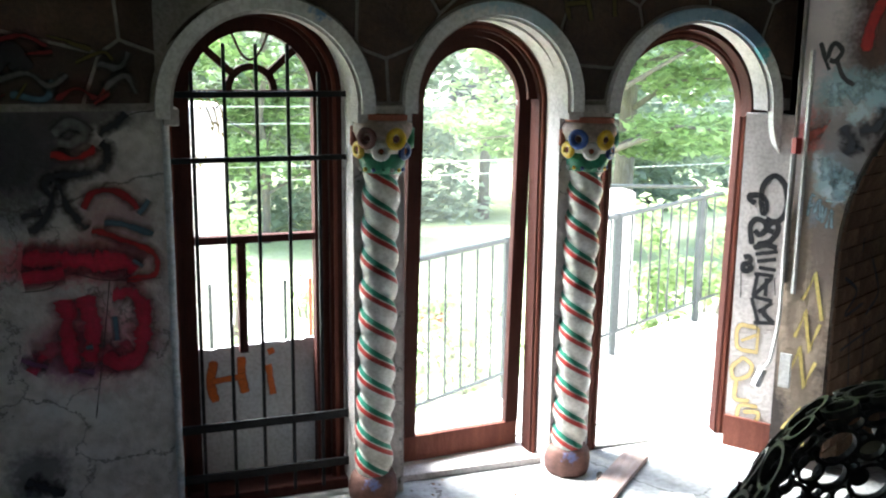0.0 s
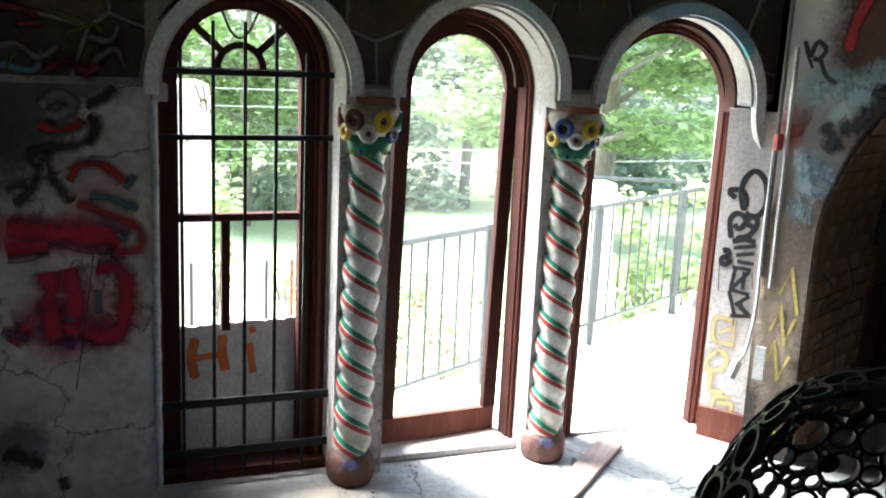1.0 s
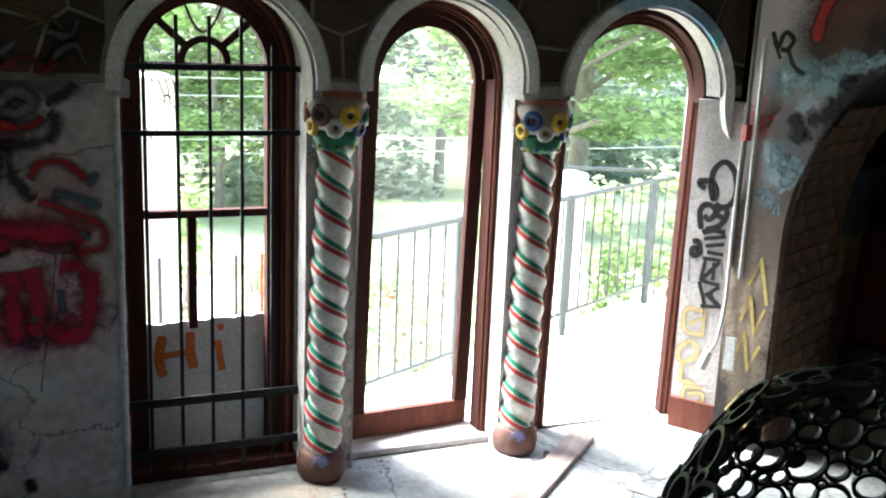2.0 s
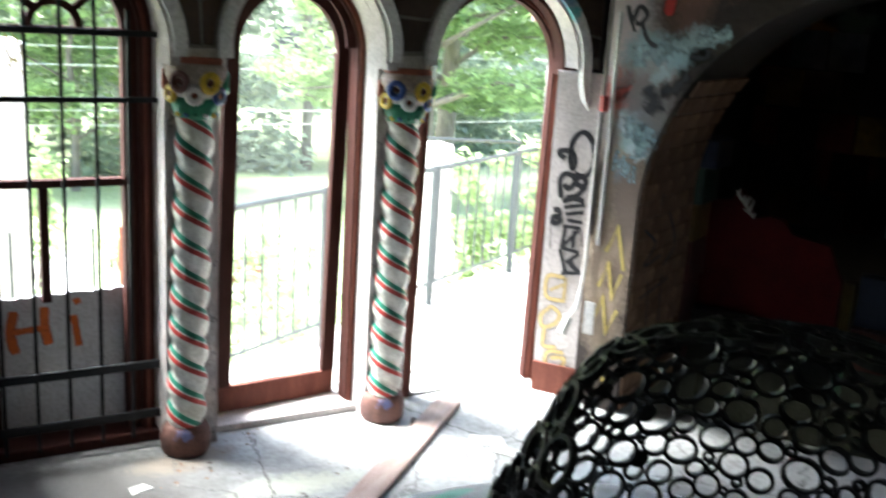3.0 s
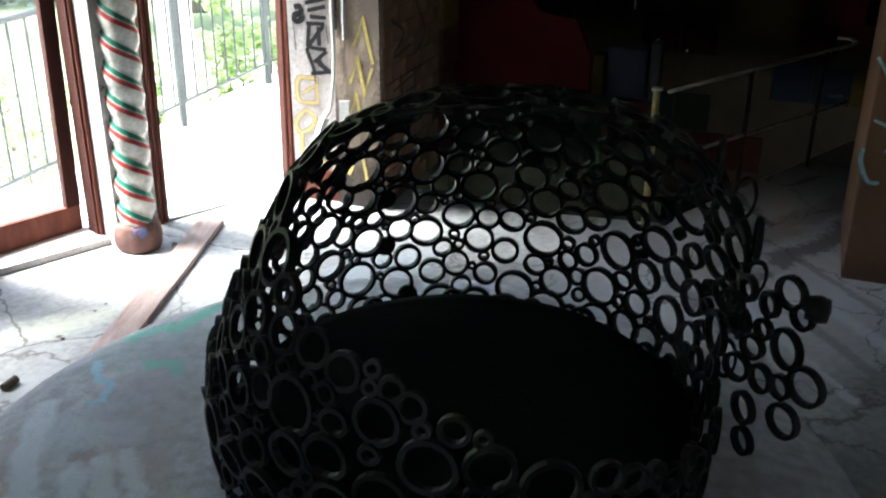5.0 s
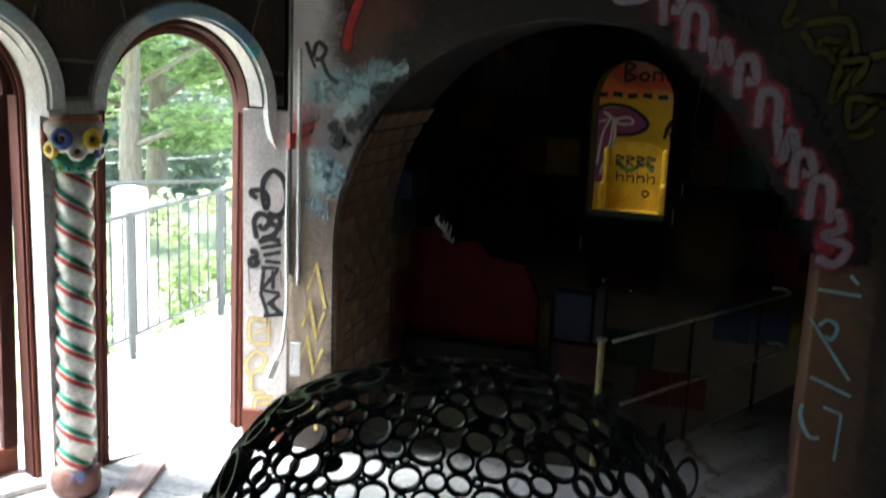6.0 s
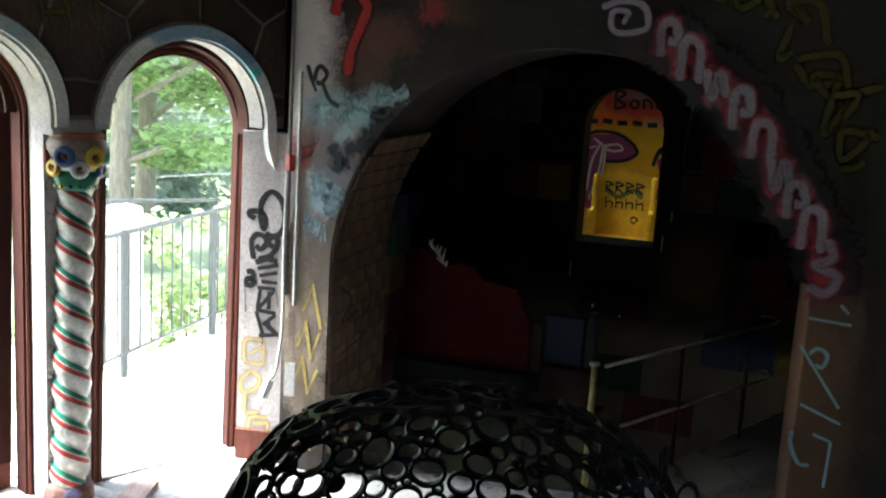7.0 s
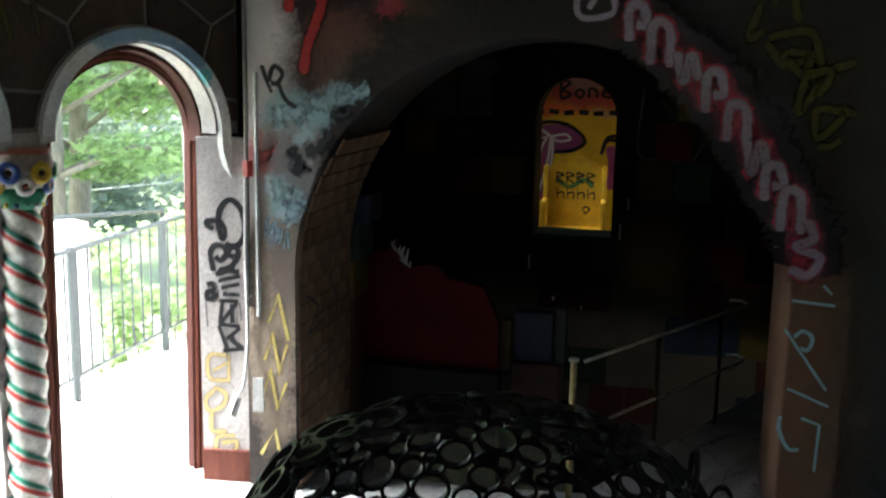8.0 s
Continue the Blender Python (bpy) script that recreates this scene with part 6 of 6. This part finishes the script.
part("seat", cube(-0.30, 0.30, -0.28, 0.25, 0.40, 0.47, 0.02), M_booth, booth)
for x in (-0.33, 0.29):
    part("arm", cube(x, x + 0.05, -0.28, 0.25, 0.47, 0.8, 0.02), M_booth, booth)
    part("wing", cube(x, x + 0.05, 0.02, 0.27, 0.79, 1.14, 0.022), M_booth, booth)
for x in (-0.28, 0.23):
    for y in (-0.26, 0.19):
        part("leg", cube(x, x + 0.05, y, y + 0.05, 0.0, 0.40, 0.006), M_booth, booth)
CHAIR = []
for k in range(4):
    x = -0.2 + 0.11 * k
    CHAIR += [[(x, 1.06), (x + 0.005, 0.94)], [(x, 1.06), (x + 0.08, 1.03), (x + 0.01, 1.0), (x + 0.08, 0.94)]]
    CHAIR += [[(x + 0.01, 0.89), (x + 0.02, 0.77)], [(x + 0.02, 0.83), (x + 0.08, 0.84), (x + 0.085, 0.77)]]
CHAIR += [[(0.09, 0.66), (0.13, 0.69), (0.17, 0.66), (0.13, 0.62), (0.1, 0.65)]]
for line in CHAIR:
    part("scrawl", strokes([line], 0.022, rough=0.4), M_black_spray, booth, "black spray scrawl", m=pose(0, 0.197, 0))
part("scrawl", strokes([[(-0.2, 0.98), (-0.05, 0.9), (0.1, 0.98), (0.2, 0.9)]], 0.06, th=0.001), M_greenline, booth, "green spray scrawl", m=pose(0, 0.197, 0))
M_sill = mat("dark_green_sill", (0.01, 0.045, 0.03), 0.7, var=0.3, scale=12, bump=0.4)
matt(M_sill)
part("sill", cube(0.82, 1.57, -0.03, 0.38, 0.69, 0.74, 0.006), M_sill, wall_window, "green painted window sill")
part("window_trim", arch_bar(1.195, 0.34, 0.37, -0.03, -0.001, 1.74, 0.72, 0.72, seg=20), M_darkwall, wall_window)

# ---- outside ----
def lawn_z(x, y):
    z = -0.35 - 2.0 * min(1.0, max(0.0, (y - 6.0) / 19.0)) if y > 4.8 else -0.35
    return z + 0.05 * noise.noise((x * 0.3, y * 0.3, 0)) + max(0.0, (y - 30) * 0.03)


def indoors(x, y):
    q = MA.inverted() @ Vector((x, y, 0))
    return q.x > -0.9 and q.y < 8.5


bm = bmesh.new()
xs = [-400, -150, -60] + [-30 + i for i in range(81)] + [80, 160, 400]
ys = [-300, -60, -10] + [0, 2.5, 4.75] + [5.5 + 1.5 * i for i in range(32)] + [70, 140, 400]
gr = [[bm.verts.new((x, y, -1.6 if y < 4.7 or indoors(x, y) else lawn_z(x, y))) for x in xs] for y in ys]
for a, b in zip(gr, gr[1:]):
    for i in range(len(xs) - 1):
        bm.faces.new((a[i], a[i + 1], b[i + 1], b[i]))
structure("ground", bm, M_grass, "pale sunlit lawn sloping down to the woods", "ground", smooth=True)
# landing outside the doors and the white path
bm = bmesh.new()
vs = [bm.verts.new((x, y, 0.0)) for x, y in ((-2.5, 4.70), (3.42, 4.70), (5.2, 6.05), (5.2, 6.95), (1.2, 4.82 + 0.12), (-2.5, 4.86))]
f = bm.faces.new(vs)
r = bmesh.ops.extrude_face_region(bm, geom=[f])
bmesh.ops.translate(bm, verts=[v for v in r["geom"] if isinstance(v, bmesh.types.BMVert)], vec=(0, 0, -0.6))
bmesh.ops.recalc_face_normals(bm, faces=bm.faces)
structure("pavement", bm, M_concrete_out, "pale concrete landing outside the doors", "pavement")
structure("path", cube(-6, 1.5, 6.6, 9.5, -0.75, -0.36), M_concrete_out, "pale concrete path below the landing", "pavement")

P2, P3 = Vector((2.31, 5.28, 0)), Vector((3.37, 5.85, 0))
ud = (P3 - P2).normalized()


def railing(a, b, posts, name, label):
    th = thing(name, label, "railing", "balcony railings")
    ln = (b - a).length
    d = (b - a).normalized()
    for z, r in ((0.98, 0.017), (0.16, 0.012)):
        part("rail_bar", tube(bmesh.new(), [a + Vector((0, 0, z)), b + Vector((0, 0, z))], r, 8), M_steel, th)
    for u in posts:
        q = a + d * u
        part("post", cube(-0.02, 0.02, -0.02, 0.02, 0.0, 1.0, 0.003), M_steel, th, m=Matrix.Translation(q))
    k = int(ln / 0.13)
    for i in range(1, k):
        q = a + d * (i * ln / k)
        part("baluster", tube(bmesh.new(), [q + Vector((0, 0, 0.16)), q + Vector((0, 0, 0.98))], 0.0075, 6), M_steel, th)
    return th


railing(P2 - ud * 0.95, P2, (0.0, 0.95), "balcony_railing", "grey steel balcony railing with thin balusters")
railing(P3 - ud * 0.35, P3 + ud * 1.55, (0.35, 1.55), "balcony_railing", "grey steel balcony railing with creeper behind it")
th = thing("garden_railing", "grey railing further along the landing", "railing", "balcony railings")
part("rail_bar", tube(bmesh.new(), [(P3 - ud * 0.3) + Vector((0, 0.3, 1.18)), (P3 + ud * 1.6) + Vector((0, 0.3, 0.98))], 0.015, 8), M_steel, th)
part("post", tube(bmesh.new(), [(P3 + ud * 1.58) + Vector((0, 0.3, -0.35)), (P3 + ud * 1.58) + Vector((0, 0.3, 1.0))], 0.02, 8), M_steel, th)
for x in (0.66, 1.12, 1.28):
    bm = cube(-0.01, 0.01, -0.01, 0.01, -0.4, 0.66, 0.002)
    tagged(obj_from(bm, "path_post", M_terracotta if x > 1.2 else M_steel, m=pose(x, 6.0, 0)), "slim post beside the path", "post", "path posts")
# White block stands in for a sky-bright patch behind the barred window.
pil = obj_from(cube(0.45, 0.80, 6.1, 6.5, -0.45, 1.74, 0.05), "gate_pillar", M_stucco)
tagged(pil, "white block standing in for a sky-bright patch", "pillar")
pil = obj_from(cube(3.42, 3.60, 6.0, 6.2, -0.45, 1.12, 0.03), "gate_pillar", M_stucco)
tagged(pil, "white stucco end pillar of the railing", "pillar")
# pink-painted bracket on the outer wall
part("bracket", cube(-0.66, -0.502, 0.34, 0.9, 2.02, 2.4, 0.02), M_pinkstucco, outer, "pink painted bracket block")
for s0, z0, w, h, mm in ((0.5, 1.45, 0.05, 0.35, M_stripe_red), (0.7, 1.15, 0.04, 0.3, M_bluep), (0.55, 0.95, 0.05, 0.05, M_stripe_red), (0.8, 0.4, 0.05, 0.25, M_bluep)):
    part("paint_mark", cube(-0.5035, -0.5005, s0, s0 + w, z0, z0 + h), mm, outer)


# ---- trees ----
def leaf_cloud(centres, count, size, rng, flat=0.5):
    """Small folded leaves scattered in clumps."""
    vs, fs = [], []
    for _ in range(count):
        c, R = rng.choice(centres)
        while True:
            d = Vector((rng.uniform(-1, 1), rng.uniform(-1, 1), rng.uniform(-1, 1)))
            if 0.15 < d.length < 1:
                break
        q = c + Vector((d.x * R, d.y * R, d.z * R * flat))
        s = size * rng.uniform(0.6, 1.3)
        e = Euler((rng.uniform(-0.7, 0.7), rng.uniform(-0.7, 0.7), rng.uniform(0, 6.28))).to_matrix()
        k = len(vs)
        for o in ((-s, 0, -0.15 * s), (0, -s * 0.55, 0), (s, 0, -0.15 * s), (0, s * 0.55, 0)):
            vs.append(q + e @ Vector(o))
        fs += [(k, k + 1, k + 3), (k + 1, k + 2, k + 3)]
    me = bpy.data.meshes.new("crown")
    me.from_pydata([tuple(v) for v in vs], [], fs)
    return me


def tree(x, y, height, spread, trunk_r, seed, leaves, size, material, low=0.3, kind_label="broad-leaved tree", lean=0.0, flat=0.5):
    rng = random.Random(seed)
    z0 = lawn_z(x, y) - 0.1
    t = thing("tree", kind_label, "tree", "garden trees", pose(x, y, z0))
    bm = bmesh.new()
    pts = [Vector((lean * (i / 8) ** 1.5 + 0.06 * rng.uniform(-1, 1), 0.06 * rng.uniform(-1, 1), height * 0.92 * i / 8)) for i in range(9)]
    tube(bm, pts, [trunk_r * (1 - 0.85 * i / 8) for i in range(9)], 10)
    clumps = []
    for i in range(22):
        u = low + (0.95 - low) * (i / 21)
        b = pts[0].lerp(pts[-1], u) if lean == 0 else pts[min(8, int(u * 8))]
        a = i * 2.4 + rng.uniform(-0.5, 0.5)
        ln = spread * (1.05 - 0.65 * abs(u - 0.5)) * rng.uniform(0.6, 1.0)
        e = b + Vector((math.cos(a) * ln, math.sin(a) * ln, ln * rng.uniform(0.05, 0.5)))
        mid = b.lerp(e, 0.5) + Vector((0, 0, 0.1 * ln))
        tube(bm, [b, mid, e], [trunk_r * 0.35 * (1.1 - u), trunk_r * 0.2 * (1.1 - u), 0.012], 6)
        for k in range(3):
            clumps.append((b.lerp(e, 0.5 + 0.27 * k) + Vector((rng.uniform(-0.3, 0.3), rng.uniform(-0.3, 0.3), rng.uniform(-0.1, 0.3))) * spread * 0.3, spread * rng.uniform(0.16, 0.32)))
    part("trunk", bm, M_bark, t, "grey-brown trunk with limbs", smooth=True)
    me = leaf_cloud(clumps, leaves, size, rng, flat)
    me.materials.append(material)
    cr = new("crown", me)
    cr.parent = t
    return t


tree(7.4, 13.5, 7.5, 3.2, 0.2, 1, 16000, 0.10, M_leaf, 0.28, "maple tree with light green layered leaves", 0.4, 0.3)
tree(9.3, 16.0, 8.5, 3.4, 0.22, 2, 12000, 0.11, M_leaf, 0.25, "maple tree with light green layered leaves")
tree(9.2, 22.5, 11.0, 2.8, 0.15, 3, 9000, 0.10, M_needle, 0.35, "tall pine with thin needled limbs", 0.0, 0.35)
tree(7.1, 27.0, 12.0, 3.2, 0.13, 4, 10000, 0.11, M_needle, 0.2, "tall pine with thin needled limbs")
tree(3.2, 19.0, 7.5, 3.0, 0.09, 5, 13000, 0.10, M_leaf, 0.15, "leafy tree at the edge of the lawn")
tree(1.2, 22.0, 10.0, 3.6, 0.11, 6, 12000, 0.12, M_leaf, 0.12, "leafy tree at the edge of the lawn")
tree(5.0, 30.0, 12.0, 4.0, 0.28, 7, 10000, 0.14, M_needle, 0.12, "leafy tree at the edge of the lawn")
tree(13.5, 26.0, 12.0, 4.2, 0.28, 8, 12000, 0.14, M_leaf, 0.12, "leafy tree at the edge of the lawn")
tree(-3.0, 28.0, 11.0, 4.0, 0.28, 9, 9000, 0.14, M_leaf, 0.12, "leafy tree at the edge of the lawn")

rng = random.Random(78)
cl = []
for i in range(330):
    y = rng.uniform(21.0, 27.0)
    x = rng.uniform(-0.25, 0.85) * y
    if 0.385 < x / y < 0.455:
        continue
    cl.append((Vector((x, y, -2.0 + rng.random() ** 1.5 * 4.6)), rng.uniform(0.5, 1.1)))
me = leaf_cloud(cl, 26000, 0.15, rng, 0.8)
me.materials.append(M_needle)
tagged(new("thicket", me), "leafy green thicket along the edge of the lawn", "thicket", kind="stuff")
rng = random.Random(77)
cl = []
for i in range(420):
    a = math.radians(rng.uniform(48, 112))
    d = rng.uniform(38, 62)
    z = -1.8 + rng.random() ** 1.4 * 13
    cl.append((Vector((d * math.cos(a), d * math.sin(a), z)), rng.uniform(1.2, 2.6)))
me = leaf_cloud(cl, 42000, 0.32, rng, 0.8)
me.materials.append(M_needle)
tagged(new("woods", me), "green wood beyond the lawn, haze put into its leaf colour", "woods", kind="stuff")
# creeper behind the railing and shrubs on the lawn
def shrub(x, y, z, w, h, n, seed, label):
    rng = random.Random(seed)
    t = thing("shrub", label, "shrub", "shrubs", pose(x, y, z))
    cl = [(Vector((rng.uniform(-w, w), rng.uniform(-0.2, 0.2), rng.uniform(0.05, h))), 0.16) for _ in range(24)]
    me = leaf_cloud(cl, n, 0.045, rng, 0.8)
    me.materials.append(M_leaf)
    cr = new("leaves", me)
    cr.parent = t
    bm = bmesh.new()
    for c, r in cl[:10]:
        tube(bm, [(c.x * 0.4, c.y, 0), c], [0.012, 0.004], 5)
    part("stem", bm, M_bark, t)


shrub(4.55, 6.75, -0.35, 0.45, 1.35, 1500, 1, "creeper with light green leaves behind the railing")
shrub(4.0, 6.9, -0.4, 0.5, 0.55, 900, 2, "low green shrub below the railing")
shrub(2.2, 7.4, -0.5, 0.3, 0.6, 400, 3, "low green shrub on the lawn")
shrub(1.6, 5.9, -0.45, 0.4, 0.45, 600, 4, "low green shrub below the landing")
shrub(2.5, 9.5, -0.8, 0.3, 0.5, 400, 5, "low green shrub on the lawn")
shrub(0.9, 7.5, -0.4, 0.35, 1.45, 700, 6, "young sapling with yellow-green leaves")
rng = random.Random(55)
for k in range(16):
    x, y = rng.uniform(1.9, 4.4), rng.uniform(6.3, 10.5)
    shrub(x, y, lawn_z(x, y) - 0.03, rng.uniform(0.12, 0.35), rng.uniform(0.15, 0.5), 160, 100 + k, "low leafy plant on the lawn")
planter = thing("planter", "terracotta planter box with green plants on the lawn", "planter", m=pose(3.05, 9.0, lawn_z(3.05, 9.0) - 0.02))
part("box", cube(-0.25, 0.25, -0.12, 0.12, 0, 0.16, 0.01), M_terracotta, planter)
me = leaf_cloud([(Vector((0.1 * i - 0.2, 0, 0.25)), 0.14) for i in range(5)], 250, 0.04, random.Random(8), 0.8)
me.materials.append(M_leaf)
cr = new("leaves", me)
cr.parent = planter
# far house and wires
house = thing("house", "small white house with a dark roof beyond the lawn", "house", m=pose(17.6, 41.5, -2.2, 0, 0, -15))
part("wall", cube(-2.0, 2.0, -1.5, 1.5, 0, 1.9), M_stucco, house)
part("door", cube(-0.4, 1.2, -1.53, -1.501, 0.0, 1.5), M_roof, house, "dark open garage door")
bm = bmesh.new()
pr = [(-1.8, 1.9), (1.8, 1.9), (0, 2.9)]
a = [bm.verts.new((-2.2, y, z)) for y, z in pr]
b = [bm.verts.new((2.2, y, z)) for y, z in pr]
bm.faces.new(a)
bm.faces.new(b[::-1])
for i in range(3):
    bm.faces.new((a[i], b[i], b[(i + 1) % 3], a[(i + 1) % 3]))
bmesh.ops.recalc_face_normals(bm, faces=bm.faces)
part("roof", bm, M_roof, house, "dark shingle roof")
wires = thing("overhead_wires", "thin overhead wires crossing the garden", "wires")
for z in (1.25, 0.95, 0.2, -0.05):
    pts = [(-10 + 3 * i, 17.0 + 0.1 * i, z - 0.25 * math.sin(math.pi * i / 12)) for i in range(13)]
    part("wire", tube(bmesh.new(), pts, 0.011, 5), M_stucco, wires)
